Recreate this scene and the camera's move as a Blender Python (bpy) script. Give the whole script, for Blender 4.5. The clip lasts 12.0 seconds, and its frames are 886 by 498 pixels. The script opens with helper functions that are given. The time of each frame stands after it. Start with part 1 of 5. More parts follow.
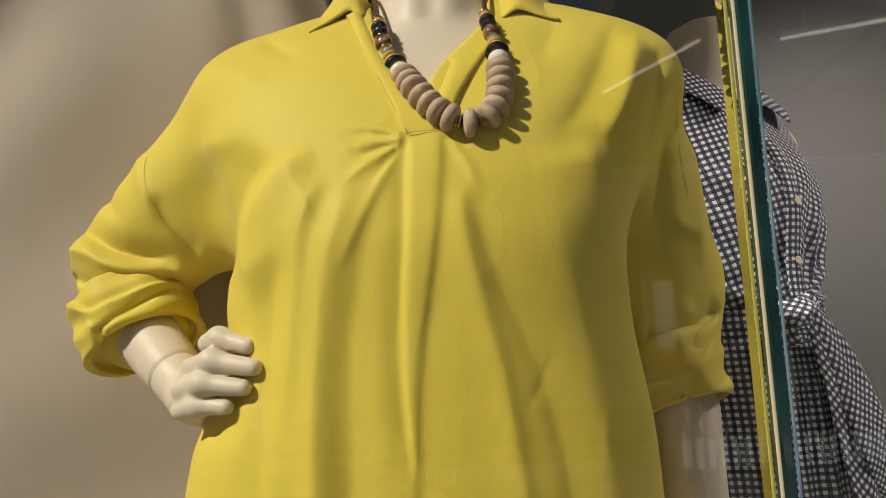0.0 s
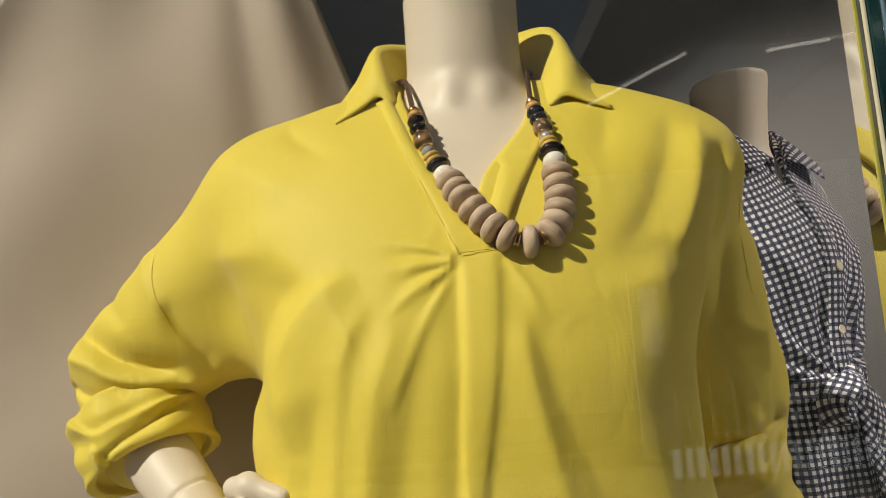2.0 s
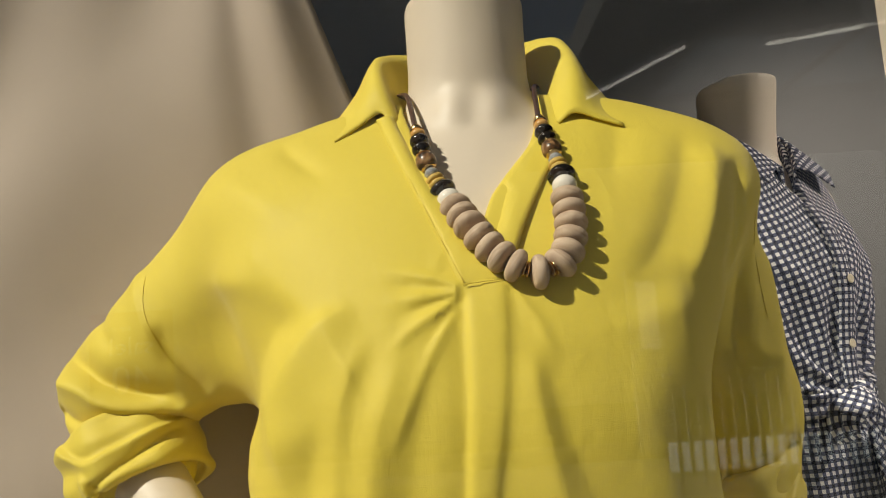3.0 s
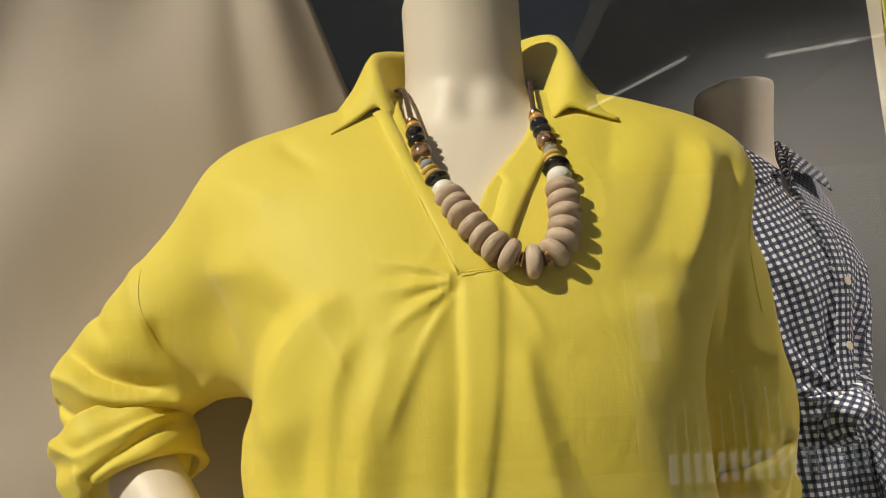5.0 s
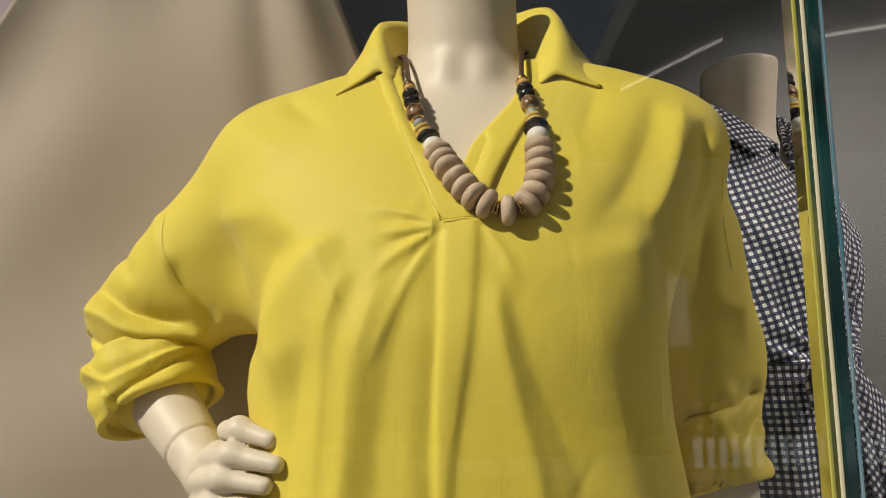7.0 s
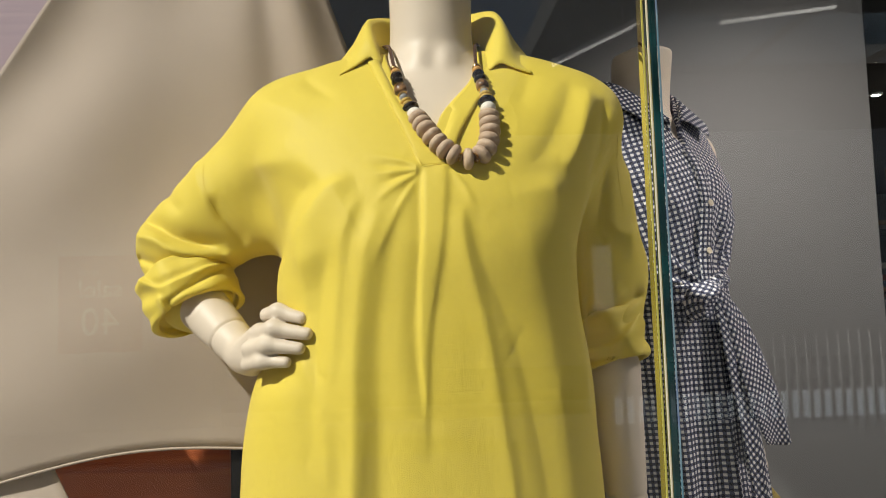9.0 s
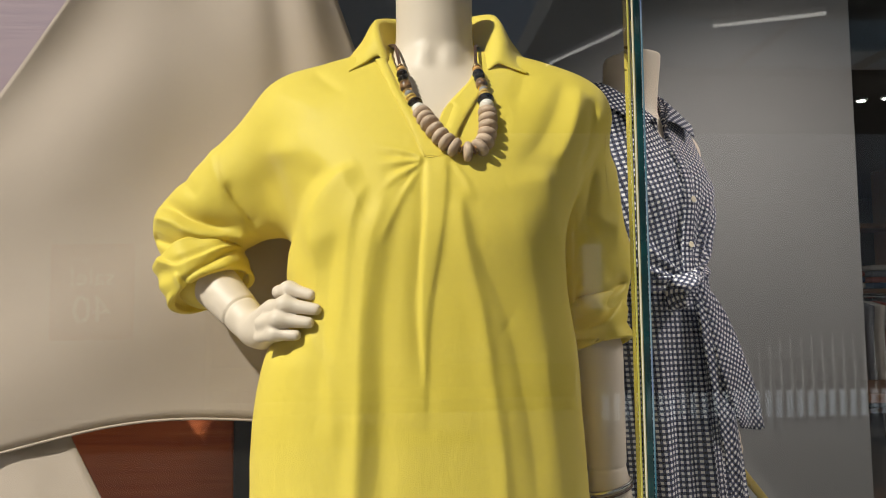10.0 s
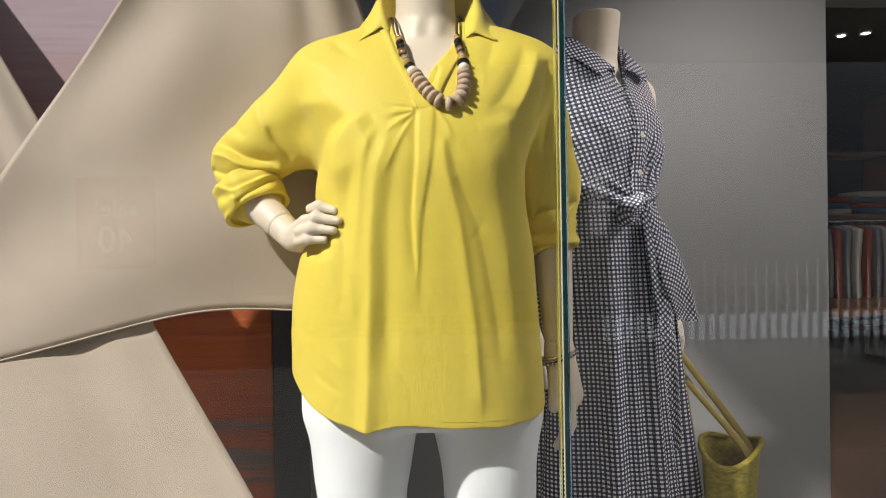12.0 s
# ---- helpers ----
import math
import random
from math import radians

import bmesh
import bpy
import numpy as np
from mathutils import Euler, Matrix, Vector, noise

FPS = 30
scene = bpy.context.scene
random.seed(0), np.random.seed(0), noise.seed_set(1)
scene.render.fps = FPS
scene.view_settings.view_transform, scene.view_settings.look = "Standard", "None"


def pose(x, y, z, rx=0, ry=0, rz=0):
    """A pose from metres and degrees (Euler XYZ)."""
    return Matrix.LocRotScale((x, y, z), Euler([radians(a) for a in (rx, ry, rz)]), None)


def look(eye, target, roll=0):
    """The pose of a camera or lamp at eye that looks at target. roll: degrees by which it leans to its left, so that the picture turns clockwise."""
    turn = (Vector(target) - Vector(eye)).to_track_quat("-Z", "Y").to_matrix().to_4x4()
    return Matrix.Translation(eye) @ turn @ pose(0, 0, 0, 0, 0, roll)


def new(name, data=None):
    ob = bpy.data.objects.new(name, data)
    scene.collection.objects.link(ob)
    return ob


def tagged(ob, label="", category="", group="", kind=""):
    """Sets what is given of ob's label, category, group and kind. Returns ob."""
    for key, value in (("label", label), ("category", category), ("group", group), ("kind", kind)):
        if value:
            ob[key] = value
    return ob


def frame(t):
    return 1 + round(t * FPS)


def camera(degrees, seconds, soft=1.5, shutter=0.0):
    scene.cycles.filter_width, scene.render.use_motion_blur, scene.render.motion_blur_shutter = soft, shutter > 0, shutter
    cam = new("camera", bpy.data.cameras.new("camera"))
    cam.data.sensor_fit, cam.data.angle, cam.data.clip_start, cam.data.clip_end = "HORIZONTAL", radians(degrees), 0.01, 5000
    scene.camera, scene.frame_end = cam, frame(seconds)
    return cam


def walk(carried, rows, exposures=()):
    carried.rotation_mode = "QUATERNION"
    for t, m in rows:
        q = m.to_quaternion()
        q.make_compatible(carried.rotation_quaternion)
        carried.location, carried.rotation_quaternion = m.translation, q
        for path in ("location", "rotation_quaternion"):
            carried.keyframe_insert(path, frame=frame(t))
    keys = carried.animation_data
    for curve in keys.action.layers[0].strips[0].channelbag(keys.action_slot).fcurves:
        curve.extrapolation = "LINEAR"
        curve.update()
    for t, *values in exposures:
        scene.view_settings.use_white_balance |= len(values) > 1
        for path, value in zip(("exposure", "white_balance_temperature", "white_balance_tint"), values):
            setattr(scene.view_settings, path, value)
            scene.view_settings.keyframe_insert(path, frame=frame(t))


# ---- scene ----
cam = camera(59.0, 12.0, soft=0.9)
PATH = [
    (0, (0.018, 0.048, 1.381), (-0.016, 2.029, 1.652), -2.7),
    (0.5, (0.009, 0.065, 1.41), (-0.037, 2.042, 1.704), -3.1),
    (1, (-0.009, 0.078, 1.44), (-0.047, 2.055, 1.74), -3.8),
    (1.5, (-0.027, 0.098, 1.472), (-0.044, 2.079, 1.744), -4.2),
    (2, (-0.038, 0.11, 1.496), (-0.02, 2.09, 1.774), -3.9),
    (2.5, (-0.04, 0.135, 1.518), (-0.02, 2.119, 1.775), -3.9),
    (3, (-0.042, 0.136, 1.53), (-0.017, 2.12, 1.784), -3.9),
    (5, (-0.038, 0.137, 1.513), (-0.013, 2.117, 1.796), -3.5),
    (5.5, (-0.032, 0.13, 1.509), (-0.016, 2.111, 1.782), -3.3),
    (6, (-0.024, 0.119, 1.501), (-0.025, 2.098, 1.785), -3.0),
    (6.5, (-0.018, 0.102, 1.496), (-0.05, 2.084, 1.758), -2.7),
    (7, (0.002, 0.074, 1.476), (-0.063, 2.059, 1.711), -1.6),
    (9, (-0.048, -0.213, 1.4), (0.059, 1.778, 1.56), -1.8),
    (9.5, (-0.054, -0.254, 1.388), (0.093, 1.735, 1.543), -1.0),
    (10, (-0.064, -0.292, 1.379), (0.066, 1.698, 1.529), -0.7),
    (10.5, (-0.068, -0.35, 1.37), (0.03, 1.643, 1.497), -0.3),
    (11, (-0.039, -0.483, 1.356), (0.035, 1.514, 1.43), 0.2),
    (11.5, (-0.033, -0.573, 1.35), (0.024, 1.426, 1.347), -0.6),
    (12, (-0.045, -0.666, 1.344), (0.051, 1.331, 1.318), -1.0),
]
walk(cam, [(t, look(eye, target, roll)) for t, eye, target, roll in PATH],
     [(0.0, -0.49, 6600, 9), (1.0, -0.43, 6600, 9), (2.5, -0.38, 6550, 8), (5.0, -0.38, 6550, 8), (6.5, -0.43, 6500, 8),
      (7.2, -0.40, 6400, 9), (9.0, -0.20, 6150, 10), (10.5, -0.12, 6100, 10), (12.0, 0.02, 6000, 11)])

# ---------------------------------------------------------------- light
world = bpy.data.worlds.new("world")
scene.world = world
world.use_nodes = True
wn = world.node_tree.nodes
sky = wn.new("ShaderNodeTexSky")
sky.sky_type, sky.sun_disc = "NISHITA", False
SUN_EL, SUN_AZ = 41.0, -53.0          # degrees up; degrees left of straight behind the viewer
sky.sun_elevation, sky.sun_rotation = radians(SUN_EL), radians(180 - SUN_AZ)
world.node_tree.links.new(sky.outputs[0], wn["Background"].inputs[0])
wn["Background"].inputs[1].default_value = 0.055
sun = new("sun", bpy.data.lights.new("sun", "SUN"))
sun.data.energy, sun.data.angle, sun.data.color = 5.6, radians(1.3), (1.0, 0.93, 0.80)
sun_from = Vector((math.sin(radians(SUN_AZ)) * math.cos(radians(SUN_EL)), -math.cos(radians(SUN_AZ)) * math.cos(radians(SUN_EL)), math.sin(radians(SUN_EL))))
sun.matrix_world = look(sun_from * 20, (0, 0, 0))


# warm spotlights of the window display; their cans are built below
# Both are out of view; the second is added only to brighten the partition.
SPOTS = (((1.90, 0.92, 2.70), (0.52, 1.28, 1.42), 150.0, 42.0), ((1.25, 1.75, 2.78), (1.80, 3.0, 0.75), 132.0, 120.0))
for eye, aim, watts, cone in SPOTS:
    lamp = new("spot_lamp", bpy.data.lights.new("spot_lamp", "SPOT"))
    lamp.data.energy, lamp.data.color, lamp.data.shadow_soft_size = watts, (1.0, 0.88, 0.78), 0.03
    lamp.data.spot_size, lamp.data.spot_blend = radians(cone), 1.0
    lamp.matrix_world = look(eye, aim)


# ---------------------------------------------------------------- materials
class Mat:
    """A small builder for procedural materials."""

    def __init__(self, name, rough=0.6, metal=0.0, spec=0.5):
        self.mat = bpy.data.materials.new(name)
        self.mat.use_nodes = True
        self.t = self.mat.node_tree
        self.b = self.t.nodes["Principled BSDF"]
        self.b.inputs["Roughness"].default_value = rough
        self.b.inputs["Metallic"].default_value = metal
        self.b.inputs["Specular IOR Level"].default_value = spec
        self.co = self.t.nodes.new("ShaderNodeTexCoord")

    def node(self, kind, **kw):
        n = self.t.nodes.new(kind)
        for k, v in kw.items():
            n.inputs[k].default_value = v
        return n

    def link(self, a, b):
        self.t.links.new(a, b)

    def mapping(self, scale=(1, 1, 1), rot=(0, 0, 0), space="Object"):
        m = self.node("ShaderNodeMapping", Scale=scale, Rotation=rot)
        self.link(self.co.outputs[space], m.inputs["Vector"])
        return m.outputs[0]

    def noise(self, scale, detail=4.0, rough=0.55, vec=None, warp=0.0):
        n = self.node("ShaderNodeTexNoise", Scale=scale, Detail=detail, Roughness=rough, Distortion=warp)
        self.link(vec or self.co.outputs["Object"], n.inputs["Vector"])
        return n.outputs["Fac"]

    def ramp(self, fac, *stops):
        r = self.t.nodes.new("ShaderNodeValToRGB")
        e = r.color_ramp.elements
        while len(e) < len(stops):
            e.new(0.5)
        for el, (p, c) in zip(e, stops):
            el.position, el.color = p, (*c, 1)
        self.link(fac, r.inputs[0])
        return r.outputs[0]

    def math(self, op, a, b=None):
        n = self.t.nodes.new("ShaderNodeMath")
        n.operation = op
        for i, v in enumerate((a, b)):
            if v is None:
                continue
            if isinstance(v, (int, float)):
                n.inputs[i].default_value = v
            else:
                self.link(v, n.inputs[i])
        return n.outputs[0]

    def mix(self, fac, a, b, mode="MIX"):
        n = self.t.nodes.new("ShaderNodeMix")
        n.data_type, n.blend_type = "RGBA", mode
        for i, v in ((0, fac), (6, a), (7, b)):
            if isinstance(v, (int, float)):
                n.inputs[i].default_value = v
            elif isinstance(v, tuple):
                n.inputs[i].default_value = (*v, 1)
            else:
                self.link(v, n.inputs[i])
        return n.outputs[2]

    def color(self, c):
        if isinstance(c, tuple):
            self.b.inputs["Base Color"].default_value = (*c, 1)
        else:
            self.link(c, self.b.inputs["Base Color"])
        return self

    def bump(self, *heights):
        last = None
        for h, strength, dist in heights:
            n = self.node("ShaderNodeBump", Strength=strength, Distance=dist)
            self.link(h, n.inputs["Height"])
            if last:
                self.link(last, n.inputs["Normal"])
            last = n.outputs[0]
        self.link(last, self.b.inputs["Normal"])
        return self

    def rough(self, fac, lo, hi):
        n = self.node("ShaderNodeMapRange")
        n.inputs["To Min"].default_value, n.inputs["To Max"].default_value = lo, hi
        self.link(fac, n.inputs[0])
        self.link(n.outputs[0], self.b.inputs["Roughness"])
        return self


def mottled(name, dark, light, scale, rough=0.6, fine=None, bump=0.15, dist=0.002, metal=0.0, spec=0.5):
    m = Mat(name, rough, metal, spec)
    a, b = m.noise(scale, 5), m.noise(fine or scale * 14, 3)
    m.color(m.mix(0.35, m.ramp(a, (0.3, dark), (0.7, light)), m.ramp(b, (0.3, dark), (0.7, light))))
    m.bump((a, bump * 0.6, dist * 2), (b, bump, dist))
    m.rough(b, rough * 0.85, min(1, rough * 1.15))
    return m


def cloth(name, dark, light, weave=0.0005, sheen=0.08, crease=0.30, rough=0.75, spec=0.25):
    """Woven cotton: thread relief, faint ironing creases in two sizes, slight colour drift."""
    m = Mat(name, rough, 0, spec)
    big = m.noise(5, 4, 0.6, warp=0.8)
    soft = m.noise(11, 3, 0.5, m.mapping((2.0, 2.0, 0.8), (0, 0.35, 0)), 1.2)
    lines = []
    for scale, turn, thin in ((7.0, -0.4, 0.05), (17.0, 0.5, 0.035), (30.0, -0.9, 0.05)):
        line = m.math("ABSOLUTE", m.math("SUBTRACT", m.noise(scale, 2, 0.5, m.mapping((1.5, 1.5, 0.7), (0, turn, 0)), 1.4), 0.5))
        lines.append(m.ramp(line, (0.0, (1, 1, 1)), (thin, (0.3, 0.3, 0.3)), (thin * 3, (0, 0, 0))))
    threads = m.noise(900, 2, 0.5, m.mapping((1, 1, 0.12)))
    threads2 = m.noise(900, 2, 0.5, m.mapping((0.12, 0.12, 1)))
    slub = m.noise(260, 3, 0.6, m.mapping((0.25, 0.25, 1.6)))
    tone = m.ramp(m.math("ADD", m.math("MULTIPLY", big, 0.5), m.math("ADD", m.math("MULTIPLY", threads, 0.3), m.math("MULTIPLY", slub, 0.2))), (0.3, dark), (0.7, light))
    m.color(tone)
    m.bump((soft, crease * 0.6, 0.005), (lines[0], crease * 0.30, 0.0010), (lines[1], crease * 0.25, 0.0005), (lines[2], crease * 0.25, 0.0003),
           (m.math("ADD", threads, m.math("ADD", threads2, slub)), 0.25, weave))
    m.b.inputs["Sheen Weight"].default_value = sheen
    return m


YELLOW = cloth("yellow_cotton", (0.620, 0.487, 0.052), (0.715, 0.570, 0.078), crease=0.40, rough=0.60, spec=0.32)
THREAD = Mat("yellow_thread", 0.6).color((0.62, 0.47, 0.045))
WHITE = cloth("white_twill", (0.70, 0.705, 0.735), (0.78, 0.785, 0.815), crease=0.30)
SAILCLOTH = cloth("cream_canvas", (0.405, 0.332, 0.270), (0.485, 0.402, 0.333), crease=0.10, rough=0.85)
SKIN = mottled("matt_cream_fibreglass", (0.625, 0.530, 0.420), (0.680, 0.582, 0.470), 3, 0.5, 60, 0.03, 0.0006)
GREY_WALL = mottled("grey_wall_paint", (0.200, 0.195, 0.193), (0.228, 0.222, 0.220), 1.6, 0.62, 160, 0.03, 0.0008)
FRAME_DARK = mottled("charcoal_lacquer", (0.03, 0.032, 0.034), (0.05, 0.052, 0.053), 6, 0.45)
WOOD_BEAD = Mat("pale_turned_wood", 0.62, 0, 0.3)
_g = WOOD_BEAD.noise(190, 4, 0.65, WOOD_BEAD.mapping((0.2, 0.2, 1)), 1.2)
_r = WOOD_BEAD.t.nodes.new("ShaderNodeObjectInfo").outputs["Random"]
WOOD_BEAD.color(WOOD_BEAD.mix(WOOD_BEAD.math("MULTIPLY", _r, 0.35), WOOD_BEAD.ramp(_g, (0.30, (0.30, 0.195, 0.125)), (0.62, (0.60, 0.46, 0.335))), (0.36, 0.25, 0.175))).bump((_g, 0.15, 0.0006))
WHITE_BEAD = Mat("white_glazed_bead", 0.12).color((0.75, 0.70, 0.62))
BLACK_BEAD = Mat("dark_horn_bead", 0.14)
BLACK_BEAD.color(BLACK_BEAD.ramp(BLACK_BEAD.noise(120), (0.45, (0.012, 0.010, 0.009)), (0.75, (0.06, 0.035, 0.02))))
AMBER_BEAD = Mat("amber_resin_bead", 0.3).color((0.55, 0.30, 0.08))
STRAW_BEAD = mottled("mustard_wound_bead", (0.45, 0.28, 0.05), (0.62, 0.43, 0.10), 200, 0.6)
STONE_BEAD = Mat("brown_jasper_bead", 0.3)
STONE_BEAD.color(STONE_BEAD.ramp(STONE_BEAD.noise(140, 5, 0.7), (0.42, (0.03, 0.016, 0.009)), (0.52, (0.22, 0.11, 0.045)), (0.7, (0.42, 0.27, 0.13))))
GOLD = Mat("polished_brass", 0.22, 1.0).color((0.72, 0.50, 0.24))
FACET_BEAD = Mat("grey_faceted_crystal", 0.08, 0.35).color((0.42, 0.42, 0.42))
LEATHER = mottled("brown_leather_cord", (0.05, 0.022, 0.012), (0.09, 0.04, 0.022), 90, 0.5)
SILVER = Mat("silver", 0.25, 1.0).color((0.65, 0.63, 0.60))
BUTTON = mottled("cream_shell_button", (0.62, 0.52, 0.38), (0.75, 0.66, 0.50), 120, 0.3)
STRAW = Mat("dyed_mustard_straw", 0.75, 0, 0.2)
_a = STRAW.noise(160, 4, 0.6, STRAW.mapping((0.35, 0.35, 1)))
STRAW.color(STRAW.ramp(_a, (0.3, (0.19, 0.15, 0.018)), (0.7, (0.46, 0.37, 0.06)))).bump((_a, 0.8, 0.003))
STRAP = mottled("mustard_leather", (0.30, 0.21, 0.03), (0.42, 0.31, 0.05), 60, 0.45)


def gingham():
    """Navy and white check woven on the bias of the UV map: one unit is one check."""
    m = Mat("navy_gingham", 0.75, 0, 0.2)
    sep = m.t.nodes.new("ShaderNodeSeparateXYZ")
    m.link(m.co.outputs["UV"], sep.inputs[0])
    bars = []
    for axis in (0, 1):
        f = m.math("FRACT", sep.outputs[axis])
        tri = m.math("ABSOLUTE", m.math("SUBTRACT", f, 0.5))
        mr = m.node("ShaderNodeMapRange")
        mr.inputs["From Min"].default_value, mr.inputs["From Max"].default_value = 0.235, 0.265
        m.link(tri, mr.inputs[0])
        bars.append(mr.outputs[0])
    both = m.math("MULTIPLY", m.math("ADD", bars[0], bars[1]), 0.5)
    drift = m.noise(700, 2, 0.5)
    col = m.ramp(both, (0.0, (0.80, 0.77, 0.76)), (0.40, (0.080, 0.088, 0.150)), (0.60, (0.080, 0.088, 0.150)), (1.0, (0.008, 0.010, 0.028)))
    m.color(m.mix(m.math("MULTIPLY", drift, 0.10), col, (0.3, 0.3, 0.33)))
    m.bump((m.noise(24, 5, 0.6, warp=1.0), 0.22, 0.003), (drift, 0.2, 0.0006))
    return m


GINGHAM = gingham()


def painted_sunset():
    """The art panel: mauve sky above rust and brown bands, brushed sideways."""
    m = Mat("painted_sunset", 0.5, 0, 0.4)
    sep = m.t.nodes.new("ShaderNodeSeparateXYZ")
    m.link(m.co.outputs["Object"], sep.inputs[0])
    streak = m.noise(5, 6, 0.65, m.mapping((0.35, 1, 6)), 0.6)
    fine = m.noise(14, 5, 0.7, m.mapping((0.25, 1, 9)))
    h = m.math("ADD", m.math("DIVIDE", m.math("SUBTRACT", sep.outputs[2], 0.3), 2.2), m.math("MULTIPLY", m.math("SUBTRACT", streak, 0.5), 0.20))
    col = m.ramp(h, (0.05, (0.06, 0.05, 0.05)), (0.17, (0.42, 0.12, 0.05)), (0.22, (0.14, 0.14, 0.14)), (0.27, (0.42, 0.11, 0.04)), (0.36, (0.52, 0.16, 0.05)), (0.42, (0.30, 0.07, 0.03)), (0.53, (0.46, 0.22, 0.18)), (0.62, (0.42, 0.27, 0.26)), (0.72, (0.44, 0.35, 0.40)), (1.0, (0.38, 0.31, 0.38)))
    m.color(m.mix(0.35, col, m.ramp(fine, (0.35, (0.12, 0.05, 0.04)), (0.7, (0.75, 0.55, 0.45))), "SOFT_LIGHT"))
    m.bump((fine, 0.3, 0.002))
    return m


SUNSET = painted_sunset()


def pane_glass(name, tint, extra=0.0):
    """Clear glass: what is behind shows straight through, gloss by Fresnel."""
    m = Mat(name)
    t = m.t
    clear = t.nodes.new("ShaderNodeBsdfTransparent")
    clear.inputs[0].default_value = (*tint, 1)
    gloss = t.nodes.new("ShaderNodeBsdfGlossy")
    gloss.inputs["Roughness"].default_value = 0.0
    fres = t.nodes.new("ShaderNodeFresnel")
    fres.inputs[0].default_value = 1.5
    mixer = t.nodes.new("ShaderNodeMixShader")
    m.link(m.math("ADD", fres.outputs[0], extra), mixer.inputs[0])
    m.link(clear.outputs[0], mixer.inputs[1])
    m.link(gloss.outputs[0], mixer.inputs[2])
    m.link(mixer.outputs[0], t.nodes["Material Output"].inputs[0])
    return m


GLASS = pane_glass("shop_window_glass", (0.97, 0.98, 0.97))
GLASS_EDGE = Mat("green_glass_edge", 0.08, 0, 0.8)
GLASS_EDGE.color(GLASS_EDGE.ramp(GLASS_EDGE.noise(3, 3, 0.5, GLASS_EDGE.mapping((1, 1, 6))), (0.35, (0.003, 0.012, 0.012)), (0.7, (0.008, 0.045, 0.045))))
# Ramp paints the sunlight's blue and violet dispersion into the bevel's colour.
BEVEL = Mat("bevel_with_painted_dispersion", 0.12, 0.3, 0.8)
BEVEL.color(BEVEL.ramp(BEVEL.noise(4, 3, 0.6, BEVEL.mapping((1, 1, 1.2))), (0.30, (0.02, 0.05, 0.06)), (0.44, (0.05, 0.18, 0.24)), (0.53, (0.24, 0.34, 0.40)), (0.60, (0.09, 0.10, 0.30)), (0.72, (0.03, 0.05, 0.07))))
SEAL_LIGHT = Mat("clear_silicone_joint", 0.25, 0, 0.6).color((0.55, 0.50, 0.36))
EDGE_YELLOW = Mat("yellow_green_edge_strip", 0.25, 0, 0.6).color((0.36, 0.33, 0.07))


# ---------------------------------------------------------------- mesh helpers
def mesh_from(name, verts, faces, smooth=True):
    me = bpy.data.meshes.new(name)
    me.from_pydata(np.asarray(verts).tolist(), [], np.asarray(faces).tolist() if isinstance(faces, np.ndarray) else faces)
    me.validate()
    me.polygons.foreach_set("use_smooth", [smooth] * len(me.polygons))
    me.update()
    return me


def thing(name, label, category, at=(0, 0, 0), group="", kind=""):
    ob = new(name)
    ob.location = at
    ob.empty_display_size = 0.05
    return tagged(ob, label, category, group, kind)


def put(name, me, material, parent=None, label=""):
    """A mesh as one object, a part of parent where given; its places are the world's."""
    ob = new(name, me)
    me.materials.clear()
    me.materials.append(material.mat)
    if parent is not None:
        ob.parent = parent
        ob.matrix_parent_inverse = Matrix.Translation(parent.location).inverted() if parent.parent is None else Matrix()
    if label:
        tagged(ob, label)
    return ob


def part(name, bm, material, parent, label="", smooth=False):
    me = bpy.data.meshes.new(name)
    bm.to_mesh(me)
    bm.free()
    me.polygons.foreach_set("use_smooth", [smooth] * len(me.polygons))
    return put(name, me, material, parent, label)


def box(x0, y0, z0, x1, y1, z1, bevel=0.004):
    bm = bmesh.new()
    bmesh.ops.create_cube(bm, size=1.0, matrix=Matrix.Translation(((x0 + x1) / 2, (y0 + y1) / 2, (z0 + z1) / 2)) @ Matrix.Diagonal((x1 - x0, y1 - y0, z1 - z0, 1)))
    if bevel:
        bmesh.ops.bevel(bm, geom=bm.edges[:], offset=bevel, segments=2, affect="EDGES", profile=0.5)
    return bm


def slab(name, label, category, material, x0, y0, z0, x1, y1, z1, kind="structure", bevel=0.004):
    bm = box(x0, y0, z0, x1, y1, z1, bevel)
    me = bpy.data.meshes.new(name)
    bm.to_mesh(me)
    bm.free()
    return tagged(put(name, me, material), label, category, kind=kind)


def spline(points, n):
    """A smooth curve through points, sampled n times."""
    p = np.array(points, float)
    p = np.vstack([2 * p[0] - p[1], p, 2 * p[-1] - p[-2]])
    out = []
    for s in np.linspace(0, len(points) - 1 - 1e-9, n):
        i, f = int(s), s - int(s)
        a, b, c, d = p[i], p[i + 1], p[i + 2], p[i + 3]
        out.append(0.5 * (2 * b + (c - a) * f + (2 * a - 5 * b + 4 * c - d) * f * f + (3 * b - a - 3 * c + d) * f ** 3))
    return np.array(out)


